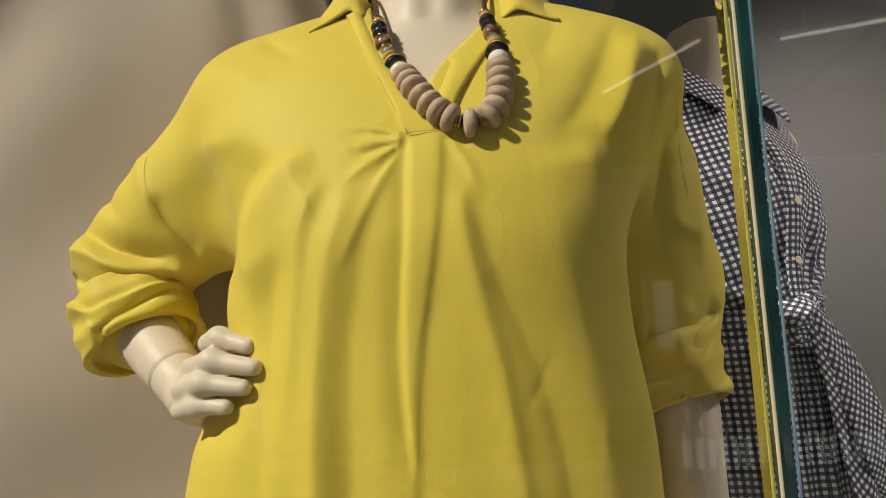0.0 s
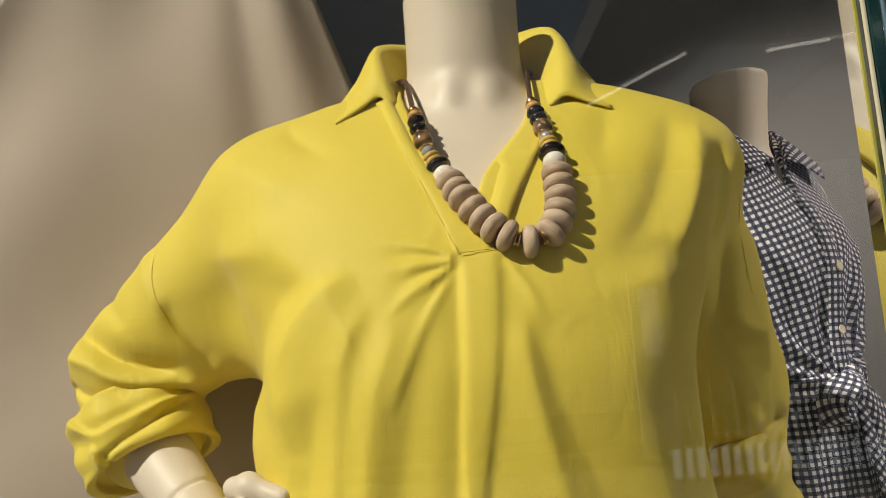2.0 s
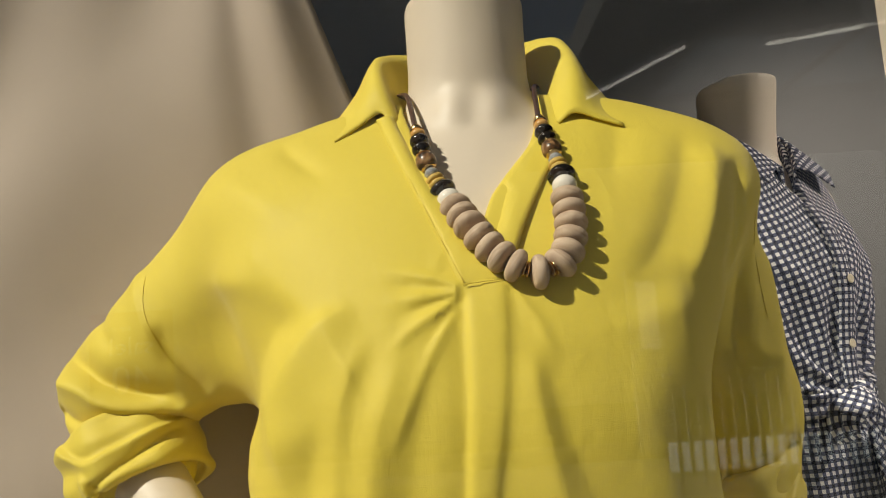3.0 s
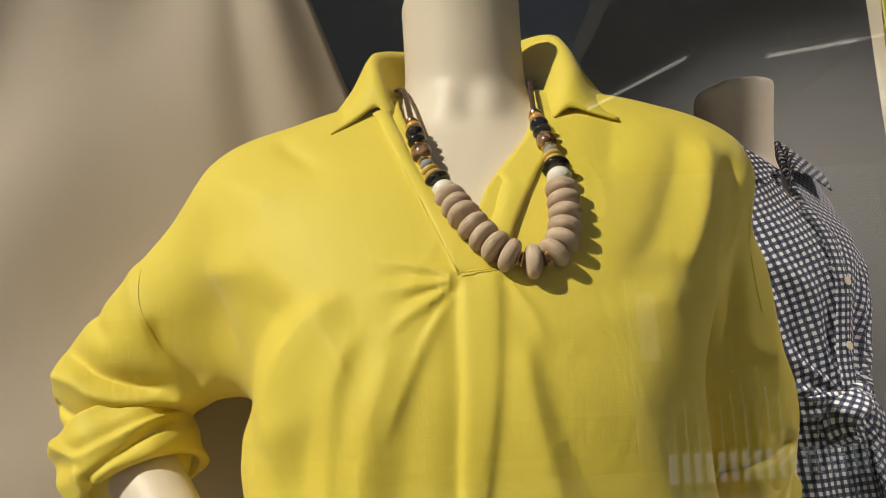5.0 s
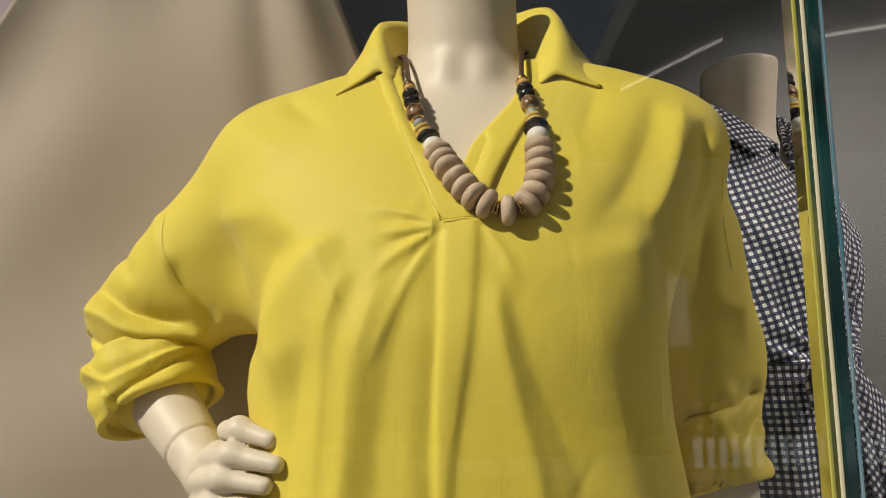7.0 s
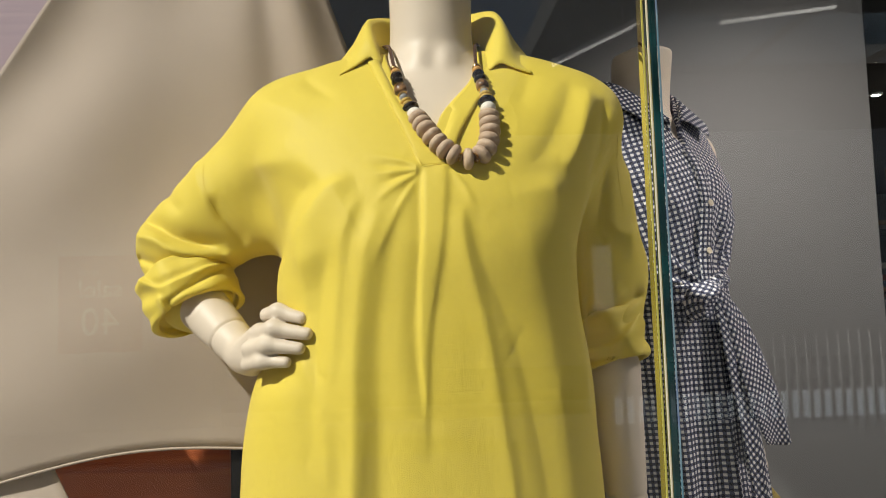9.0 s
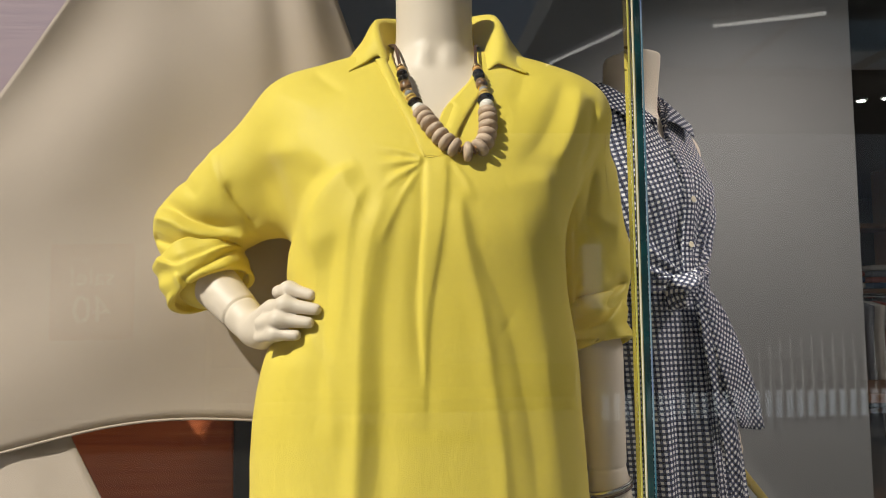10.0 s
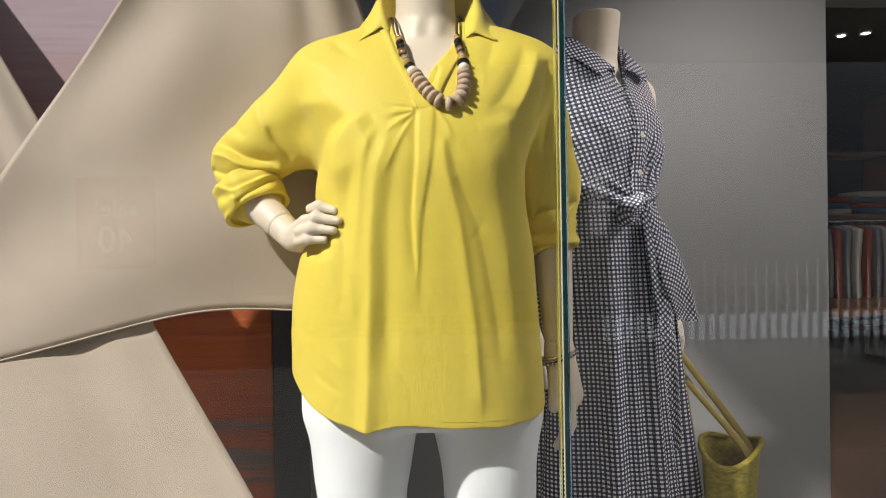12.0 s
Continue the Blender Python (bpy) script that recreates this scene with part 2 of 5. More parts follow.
def sheet(rows, nu, nv, thick=0.0015, wave=None):
    """A cloth sheet through rows of control points (each row one rail), with thickness."""
    rails = [spline(r, nu) for r in rows]
    grid = np.array([spline([r[i] for r in rails], nv) for i in range(nu)])
    if wave is not None:
        for i in range(nu):
            for j in range(nv):
                grid[i, j] += wave(i / (nu - 1), j / (nv - 1), grid[i, j])
    du, dv = np.gradient(grid, axis=0), np.gradient(grid, axis=1)
    nrm = np.cross(du, dv)
    nrm /= np.linalg.norm(nrm, axis=2, keepdims=True) + 1e-9
    verts = np.vstack([(grid + nrm * thick / 2).reshape(-1, 3), (grid - nrm * thick / 2).reshape(-1, 3)])
    k = nu * nv
    faces = []
    for i in range(nu - 1):
        for j in range(nv - 1):
            a, b, c, d = i * nv + j, (i + 1) * nv + j, (i + 1) * nv + j + 1, i * nv + j + 1
            faces += [(a, b, c, d), (a + k, d + k, c + k, b + k)]
    rim = [i * nv for i in range(nu)] + [(nu - 1) * nv + j for j in range(1, nv)] + [i * nv + nv - 1 for i in range(nu - 2, -1, -1)] + list(range(nv - 2, 0, -1))
    for a, b in zip(rim, rim[1:] + rim[:1]):
        faces.append((b, a, a + k, b + k))
    return mesh_from("sheet", verts, faces)


def tube(points, radius, n=40, sides=8, flat=1.0):
    """A round cord along a smooth curve; radius a number or a pair (start, end)."""
    c = spline(points, n)
    r0, r1 = radius if isinstance(radius, tuple) else (radius, radius)
    t = np.gradient(c, axis=0)
    t /= np.linalg.norm(t, axis=1, keepdims=True)
    up = np.array((0.13, -0.98, 0.11))
    verts, faces = [], []
    for i in range(n):
        s = np.cross(t[i], up)
        s /= np.linalg.norm(s) + 1e-9
        w = np.cross(s, t[i])
        r = r0 + (r1 - r0) * i / (n - 1)
        for k in range(sides):
            a = 2 * math.pi * k / sides
            verts.append(c[i] + r * (math.cos(a) * s + flat * math.sin(a) * w))
    for i in range(n - 1):
        for k in range(sides):
            a, b = i * sides + k, i * sides + (k + 1) % sides
            faces.append((a, b, b + sides, a + sides))
    faces += [tuple(range(sides))[::-1], tuple((n - 1) * sides + k for k in range(sides))]
    return mesh_from("tube", verts, faces)


def lathe(profile, n=20):
    """A solid of revolution about z from (radius, height) pairs."""
    verts, faces = [], []
    for r, z in profile:
        verts += [(r * math.cos(2 * math.pi * k / n), r * math.sin(2 * math.pi * k / n), z) for k in range(n)]
    for i in range(len(profile) - 1):
        for k in range(n):
            a, b = i * n + k, i * n + (k + 1) % n
            faces.append((a, b, b + n, a + n))
    faces += [tuple(range(n))[::-1], tuple((len(profile) - 1) * n + k for k in range(n))]
    return mesh_from("lathe", verts, faces)


def nets(field, lo, hi, h):
    """The zero surface of a field of x, y, z arrays, as a quad mesh on a lattice of step h. Returns vertices, faces and the sampled field."""
    ax = [np.arange(lo[i], hi[i] + h, h) for i in range(3)]
    f = field(ax[0][:, None, None], ax[1][None, :, None], ax[2][None, None, :]).astype(np.float32)
    inside = f < 0
    c = [inside[i:inside.shape[0] - 1 + i, j:inside.shape[1] - 1 + j, k:inside.shape[2] - 1 + k] for i in (0, 1) for j in (0, 1) for k in (0, 1)]
    total = sum(a.astype(np.int8) for a in c)
    cells = np.argwhere((total > 0) & (total < 8))
    ident = -np.ones(total.shape, np.int64)
    ident[tuple(cells.T)] = np.arange(len(cells))
    corner = np.array([(i, j, k) for i in (0, 1) for j in (0, 1) for k in (0, 1)])
    val = np.array([f[tuple((cells + o).T)] for o in corner])
    acc, cnt = np.zeros((len(cells), 3)), np.zeros(len(cells))
    for a in range(8):
        for b in range(a + 1, 8):
            if abs(corner[a] - corner[b]).sum() != 1:
                continue
            hit = (val[a] < 0) != (val[b] < 0)
            s = val[a] / np.where(hit, val[a] - val[b], 1)
            acc[hit] += (corner[a] + s[:, None] * (corner[b] - corner[a]))[hit]
            cnt += hit
    verts = np.array(lo) + h * (cells + acc / cnt[:, None])
    faces = []
    for d in range(3):
        e, g = (d + 1) % 3, (d + 2) % 3
        lo_s, hi_s = [slice(None)] * 3, [slice(None)] * 3
        lo_s[d], hi_s[d] = slice(0, -1), slice(1, None)
        flip = inside[tuple(lo_s)] != inside[tuple(hi_s)]
        pos = np.argwhere(flip)
        pos = pos[(pos[:, e] > 0) & (pos[:, g] > 0) & (pos[:, e] < inside.shape[e] - 1) & (pos[:, g] < inside.shape[g] - 1)]
        ue, ug = np.zeros(3, int), np.zeros(3, int)
        ue[e], ug[g] = 1, 1
        q = np.stack([ident[tuple(p.T)] for p in (pos - ue - ug, pos - ug, pos, pos - ue)], 1)
        out = inside[tuple(pos.T)]
        faces.append(np.where(out[:, None], q, q[:, ::-1]))
    return verts, np.vstack(faces), (ax, f)


def smin(a, b, k):
    h = np.clip(0.5 + 0.5 * (b - a) / k, 0, 1)
    return b + (a - b) * h - k * h * (1 - h)


def smax(a, b, k):
    return -smin(-a, -b, k)


def limb(x, y, z, p, q, rp, rq):
    """Distance to a round limb from p to q whose radius runs from rp to rq."""
    d = np.subtract(q, p)
    s = np.clip(((x - p[0]) * d[0] + (y - p[1]) * d[1] + (z - p[2]) * d[2]) / d.dot(d), 0, 1)
    return np.sqrt((x - p[0] - s * d[0]) ** 2 + (y - p[1] - s * d[1]) ** 2 + (z - p[2] - s * d[2]) ** 2) - (rp + (rq - rp) * s)


def ball(x, y, z, c, r):
    """Distance, roughly, to an ellipsoid."""
    return (np.sqrt(((x - c[0]) / r[0]) ** 2 + ((y - c[1]) / r[1]) ** 2 + ((z - c[2]) / r[2]) ** 2) - 1) * min(r)


def curve(z, *knots):
    """A smooth value along z through (z, value) knots."""
    k = sorted(knots)
    zs, vs = np.array([a for a, b in k]), np.array([b for a, b in k])
    s = np.clip(z, zs[0], zs[-1])
    m = np.gradient(vs, zs)
    i = np.clip(np.searchsorted(zs, s) - 1, 0, len(zs) - 2)
    w = zs[i + 1] - zs[i]
    t = (s - zs[i]) / w
    return vs[i] * (1 + 2 * t) * (1 - t) ** 2 + m[i] * w * t * (1 - t) ** 2 + vs[i + 1] * t * t * (3 - 2 * t) - m[i + 1] * w * t * t * (1 - t)


def column(x, y, cx, cy, a, b, p=2.3):
    return ((np.abs((x - cx) / a) ** p + np.abs((y - cy) / b) ** p) ** (1 / p) - 1) * np.minimum(a, b)


def drag(x, z, pts, below, above, height, ends=(0.03, 0.03)):
    """A fold along a bent line in the x, z plane, drawn downwards or to the right. below, above: how far it reaches to the one side (left, or under)
    and the other (right, or over); height: a number or (start, end), plus for a ridge; ends: the lengths over which it fades in and out."""
    p = np.array(spline([(a, 0, b) for a, b in pts], 6 * len(pts)))[:, (0, 2)]
    seg = np.diff(p, axis=0)
    size = np.linalg.norm(seg, axis=1)
    run = np.concatenate([[0], np.cumsum(size)])
    best, along = np.full(np.broadcast(x, z).shape, 9.0), np.zeros(np.broadcast(x, z).shape)
    for k in range(len(seg)):
        t = np.clip(((x - p[k, 0]) * seg[k, 0] + (z - p[k, 1]) * seg[k, 1]) / size[k] ** 2, 0, 1)
        ex, ez = x - p[k, 0] - t * seg[k, 0], z - p[k, 1] - t * seg[k, 1]
        d = np.hypot(ex, ez) * np.where(ez * seg[k, 0] - ex * seg[k, 1] < 0, -1, 1)
        near = np.abs(d) < np.abs(best)
        best, along = np.where(near, d, best), np.where(near, run[k] + t * size[k], along)
    h0, h1 = height if isinstance(height, tuple) else (height, height)
    fade = np.clip(along / max(ends[0], 1e-4), 0, 1) * np.clip((run[-1] - along) / max(ends[1], 1e-4), 0, 1)
    fade = fade * fade * (3 - 2 * fade)
    return (h0 + (h1 - h0) * along / run[-1]) * fade * np.exp(-(np.abs(best) / np.where(best < 0, below, above)) ** 1.6)


# ---------------------------------------------------------------- structure
FLOOR_TILE = mottled("pale_terrazzo", (0.17, 0.16, 0.15), (0.24, 0.228, 0.212), 3, 0.35, 90)
PLATFORM = mottled("grey_platform_paint", (0.40, 0.39, 0.38), (0.47, 0.46, 0.45), 4, 0.6)
WALL_LIGHT = mottled("white_plaster", (0.58, 0.57, 0.56), (0.66, 0.65, 0.64), 2, 0.8)
# Lighter copy of the plaster, in place of daylight on the facade.
WALL_FAR = mottled("white_plaster_lightened", (0.76, 0.76, 0.76), (0.82, 0.82, 0.82), 2, 0.8)
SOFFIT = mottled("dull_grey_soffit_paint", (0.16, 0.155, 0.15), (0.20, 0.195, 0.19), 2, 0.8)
STORE_FLOOR = mottled("brown_wood_floor", (0.12, 0.060, 0.034), (0.19, 0.10, 0.055), 5, 0.4)
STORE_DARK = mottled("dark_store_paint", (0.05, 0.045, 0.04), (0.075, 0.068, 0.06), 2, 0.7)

slab("floor", "pale terrazzo floor of the mall", "floor", FLOOR_TILE, -16, -9.2, -0.2, 16, 0.40, 0.0, bevel=0)
slab("floor_far", "pale terrazzo floor across the atrium", "floor", FLOOR_TILE, -16, -18, -0.2, 16, -12.5, 0.0, bevel=0)
slab("floor_below", "pale terrazzo floor of the level below", "floor", FLOOR_TILE, -16, -18, -4.4, 16, 0.40, -4.2, bevel=0)
slab("wall_far", "white plaster facade across the atrium", "wall", WALL_FAR, 1.8, -18.3, -4.4, 16, -18, 6.5)
# The extra height is added to keep the sky's reflection off the blouse.
slab("wall_far_west", "white plaster facade, raised to screen the sky from the glass", "wall", WALL_LIGHT, -16, -18.3, -4.4, 1.8, -18, 12.0)
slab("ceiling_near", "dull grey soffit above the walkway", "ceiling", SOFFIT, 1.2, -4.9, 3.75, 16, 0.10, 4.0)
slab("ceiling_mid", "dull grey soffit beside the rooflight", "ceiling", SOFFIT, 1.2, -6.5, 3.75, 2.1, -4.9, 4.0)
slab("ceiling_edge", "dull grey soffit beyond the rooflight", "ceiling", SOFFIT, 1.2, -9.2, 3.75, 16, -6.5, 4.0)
FROSTED = Mat("frosted_rooflight_glass", 0.8)
_t = FROSTED.t.nodes.new("ShaderNodeBsdfTranslucent")
FROSTED.link(FROSTED.ramp(FROSTED.noise(1.2, 3), (0.3, (0.28, 0.32, 0.36)), (0.7, (0.33, 0.37, 0.41))), _t.inputs[0])
FROSTED.link(_t.outputs[0], FROSTED.t.nodes["Material Output"].inputs[0])
slab("ceiling_rooflight", "frosted glass rooflight in the soffit", "rooflight", FROSTED, 2.1, -6.5, 3.83, 16, -4.9, 3.85, bevel=0)
for x in (3.4, 4.7, 6.0, 7.3, 8.6):
    slab("ceiling_glazing_bar", "grey glazing bar under the rooflight", "glazing bar", SOFFIT, x, -6.5, 3.76, x + 0.04, -4.9, 3.826)
# Unseen slab added overhead to keep the sun off dress bodice and partition.
slab("ceiling_roof", "unseen white slab, added to shade the dress and partition", "ceiling", WALL_LIGHT, -5.38, -3.30, 8.0, 16, 0.36, 8.3)
slab("wall_side", "white plaster side wall of the mall", "wall", WALL_LIGHT, 16, -18.3, -4.4, 16.3, 0.40, 6.5)
slab("wall_shopfront", "white plaster shop front above the window", "wall", WALL_LIGHT, -16, 0.36, 5.95, 16, 0.62, 7.5)
slab("wall_shopfront_west", "white plaster shop front beside the window", "wall", WALL_LIGHT, -16, 0.36, 0.0, -3.32, 0.62, 5.95)
slab("wall_shopfront_east", "white plaster shop front beside the window", "wall", WALL_LIGHT, 7.5, 0.36, 0.0, 16, 0.62, 5.95)
slab("floor_window", "grey painted platform inside the shop window", "floor", PLATFORM, -3.2, 0.52, 0.0, 7.5, 1.9, 0.32, bevel=0)
slab("floor_back", "grey painted floor behind the display platform", "floor", PLATFORM, -3.2, 1.9, -0.2, 7.5, 3.0, 0.0, bevel=0)
slab("wall_north", "grey painted partition behind the window display", "wall", GREY_WALL, -3.2, 3.0, 0.0, 1.985, 3.12, 6.0)
slab("wall_west", "grey painted side wall of the shop window", "wall", GREY_WALL, -3.32, 0.63, 0.0, -3.2, 3.12, 6.0)
slab("ceiling_window", "white plaster ceiling over the window display", "ceiling", WALL_LIGHT, -3.32, 0.63, 6.0, 7.6, 7.6, 6.1)
slab("floor_store", "dark floor of the store behind the display", "floor", STORE_FLOOR, 1.985, 3.0, 0.0, 7.5, 7.5, 0.30, bevel=0)
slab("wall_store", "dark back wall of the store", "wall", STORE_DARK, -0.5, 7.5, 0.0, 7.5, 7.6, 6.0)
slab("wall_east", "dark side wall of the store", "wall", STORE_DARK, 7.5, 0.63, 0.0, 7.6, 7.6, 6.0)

for nm, x0, x1 in (("window_1", -3.2, 0.1805), ("window_2", 0.1950, 7.5)):
    w = tagged(thing(nm, "clear frameless shop window pane", "window", (x0, 0.49, 0)), kind="structure")
    g = part("pane", box(x0, 0.486, 0.05, x1, 0.498, 5.95, 0), GLASS, w)
    g.visible_shadow = False
    if nm == "window_2":
        part("edge_bevel", box(0.1947, 0.4838, 0.05, 0.1963, 0.4856, 5.95, 0.0004), BEVEL, w, "narrow bevel coloured with the blue and violet of split light")
        part("glass_edge", box(0.1880, 0.4850, 0.05, 0.1945, 0.4985, 5.95, 0.001), GLASS_EDGE, w, "dark green polished glass edge")
    else:
        part("glass_edge", box(0.1812, 0.4862, 0.05, 0.1832, 0.4880, 5.95, 0.0005), EDGE_YELLOW, w, "yellow-green glass edge")
        part("joint_seal", box(0.1858, 0.4858, 0.05, 0.1876, 0.4880, 5.95, 0.0005), SEAL_LIGHT, w, "pale clear silicone joint")

# ---------------------------------------------------------------- yellow blouse
def torso(x, y, z, grow=0.0):
    """The loose front and back of the blouse, as a column of soft ovals."""
    a = curve(z, (0.95, 0.246), (1.10, 0.243), (1.25, 0.234), (1.33, 0.220), (1.41, 0.203), (1.48, 0.202), (1.56, 0.222), (1.63, 0.252), (1.68, 0.262), (1.71, 0.248), (1.735, 0.212), (1.755, 0.162), (1.775, 0.10))
    b = curve(z, (0.95, 0.185), (1.25, 0.182), (1.40, 0.184), (1.50, 0.187), (1.57, 0.172), (1.62, 0.152), (1.67, 0.124), (1.71, 0.092), (1.74, 0.065), (1.775, 0.035))
    cx = curve(z, (0.95, -0.020), (1.30, -0.025), (1.45, -0.014), (1.60, 0.0), (1.70, 0.010), (1.775, 0.012))
    cy = curve(z, (0.95, 0.885), (1.50, 0.885), (1.65, 0.893), (1.775, 0.90))
    d = column(x, y, cx, cy, a + grow, b + grow, 2.6)
    return smax(d, z - 1.772 - grow, 0.02)


PLEAT = ((0.010, 1.580), (0.007, 1.560), (0.001, 1.507), (-0.008, 1.438), (-0.018, 1.358), (-0.023, 1.28), (-0.024, 1.20))
FRONT_FOLDS = (
    # box pleat under the placket: its crisp edge, the valley beside it, its other side
    (PLEAT, 0.034, 0.0045, (0.0030, 0.0010), (0.004, 0.12)),
    (tuple((a + 0.004, b) for a, b in PLEAT), 0.005, 0.020, (-0.0012, -0.0022), (0.01, 0.10)),
    (((-0.022, 1.574), (-0.024, 1.551), (-0.027, 1.49), (-0.030, 1.438), (-0.030, 1.357), (-0.026, 1.26)), 0.012, 0.003, -0.0045, (0.01, 0.08)),
    # long falls
    (((-0.036, 1.548), (-0.054, 1.498), (-0.066, 1.446), (-0.072, 1.399), (-0.075, 1.34), (-0.080, 1.22), (-0.084, 1.08)), 0.020, 0.022, (-0.003, -0.007), (0.05, 0.10)),
    (((-0.070, 1.540), (-0.081, 1.499), (-0.092, 1.468), (-0.100, 1.405), (-0.104, 1.340), (-0.112, 1.20), (-0.120, 1.00)), 0.013, 0.019, (0.005, 0.0095), (0.04, 0.0)),
    (((-0.095, 1.548), (-0.110, 1.514), (-0.118, 1.482), (-0.126, 1.405), (-0.134, 1.30)), 0.014, 0.009, 0.004, (0.03, 0.12)),
    (((-0.128, 1.50), (-0.142, 1.42), (-0.152, 1.33), (-0.160, 1.20)), 0.018, 0.016, -0.006, (0.05, 0.12)),
    (((0.020, 1.528), (0.026, 1.474), (0.037, 1.429), (0.050, 1.372), (0.062, 1.30), (0.074, 1.20), (0.084, 1.02)), 0.016, 0.009, (0.0040, 0.0048), (0.03, 0.06)),
    (((0.029, 1.530), (0.041, 1.477), (0.056, 1.434), (0.072, 1.394), (0.087, 1.351), (0.104, 1.28), (0.118, 1.18), (0.128, 1.05)), 0.010, 0.024, (-0.0032, -0.0032), (0.03, 0.16)),
    (((0.100, 1.53), (0.112, 1.45), (0.128, 1.36), (0.146, 1.22), (0.160, 1.05)), 0.025, 0.020, 0.003, (0.06, 0.10)),
    # bust on both sides
    (((0.136, 1.575), (0.144, 1.540), (0.150, 1.510), (0.162, 1.470), (0.176, 1.420), (0.190, 1.345), (0.202, 1.22)), 0.050, 0.016, (0.006, 0.005), (0.03, 0.10)),
    (((-0.100, 1.566), (-0.131, 1.556), (-0.156, 1.532), (-0.175, 1.500), (-0.172, 1.470), (-0.156, 1.425)), 0.009, 0.040, (0.009, 0.008), (0.04, 0.05)),
    (((-0.150, 1.575), (-0.178, 1.546), (-0.198, 1.505), (-0.200, 1.455)), 0.030, 0.014, -0.010, (0.03, 0.04)),
    # pressed in by the fist at the waist
    (((-0.215, 1.44), (-0.210, 1.37), (-0.200, 1.30)), 0.045, 0.045, -0.009, (0.05, 0.05)),
    (((-0.185, 1.37), (-0.150, 1.30), (-0.138, 1.18)), 0.012, 0.012, 0.003, (0.04, 0.06)),
    # gathers that fan out from the placket's foot
    (((-0.024, 1.575), (-0.056, 1.587), (-0.095, 1.596)), 0.0040, 0.0050, 0.0030, (0.004, 0.05)),
    (((-0.026, 1.573), (-0.060, 1.579), (-0.096, 1.583)), 0.0030, 0.0035, -0.0026, (0.004, 0.05)),
    (((-0.024, 1.571), (-0.059, 1.569), (-0.098, 1.566)), 0.0045, 0.0040, 0.0028, (0.004, 0.05)),
    (((-0.026, 1.569), (-0.052, 1.562), (-0.084, 1.551)), 0.0030, 0.0030, -0.0024, (0.004, 0.04)),
    (((-0.025, 1.568), (-0.046, 1.556), (-0.067, 1.542), (-0.085, 1.522)), 0.0045, 0.0035, 0.0030, (0.004, 0.04)),
    (((-0.025, 1.566), (-0.042, 1.547), (-0.060, 1.520)), 0.0035, 0.0030, -0.0026, (0.004, 0.04)),
    (((-0.024, 1.565), (-0.037, 1.548), (-0.056, 1.513), (-0.074, 1.474), (-0.084, 1.450)), 0.0055, 0.0040, 0.0022, (0.004, 0.04)),
    (((0.014, 1.572), (0.030, 1.545), (0.040, 1.515)), 0.005, 0.004, 0.0022, (0.006, 0.03)),
    # from the shoulders
    (((0.135, 1.735), (0.122, 1.690), (0.100, 1.64)), 0.016, 0.016, -0.004, (0.03, 0.05)),
    (((0.196, 1.720), (0.170, 1.655), (0.138, 1.600), (0.100, 1.562)), 0.012, 0.018, -0.004, (0.04, 0.05)),
    (((0.215, 1.705), (0.196, 1.640), (0.172, 1.590), (0.150, 1.570)), 0.014, 0.010, 0.005, (0.03, 0.03)),
    (((0.236, 1.690), (0.222, 1.620), (0.200, 1.555)), 0.010, 0.012, -0.006, (0.03, 0.04)),
    (((-0.185, 1.735), (-0.160, 1.705), (-0.120, 1.67)), 0.010, 0.010, -0.004, (0.03, 0.04)),
    (((-0.250, 1.700), (-0.200, 1.672), (-0.150, 1.640)), 0.016, 0.016, 0.003, (0.03, 0.04)),
    (((-0.300, 1.605), (-0.240, 1.600), (-0.170, 1.590)), 0.014, 0.020, 0.004, (0.04, 0.05)),
    # slack cloth above the hem
    (((-0.205, 1.155), (-0.165, 1.120), (-0.135, 1.105)), 0.008, 0.010, 0.0015, (0.03, 0.03)),
    (((-0.215, 1.115), (-0.180, 1.085), (-0.145, 1.070)), 0.007, 0.009, -0.0015, (0.03, 0.03)),
    (((0.190, 1.16), (0.170, 1.10), (0.165, 1.04)), 0.012, 0.012, 0.0018, (0.03, 0.02)),
)


random.seed(21)
SMALL_CREASES = []
for _ in range(46):
    cx, cz, lean, size = random.uniform(-0.29, 0.21), random.uniform(1.04, 1.70), random.uniform(-0.9, 0.7), random.uniform(0.012, 0.034)
    sx, sz, bend = math.sin(lean) * size, math.cos(lean) * size, random.uniform(-0.006, 0.006)
    width, rise = random.uniform(0.0022, 0.0045), random.choice((-1, 1)) * random.uniform(0.0003, 0.0007)
    SMALL_CREASES.append((((cx - sx, cz + sz), (cx + bend, cz), (cx + sx, cz - sz)), width, width * 1.4, rise, (size * 0.7, size * 0.7)))


def front_folds(x, z):
    """Pleats, falls and drag lines on the blouse's front: plus stands out, minus sinks in."""
    x = x + 0.0016 * np.sin(z * 15 + x * 9 + 0.7) + 0.0007 * np.sin(z * 37 - x * 23)
    return sum(drag(x, z, *f) for f in (*FRONT_FOLDS, *SMALL_CREASES))


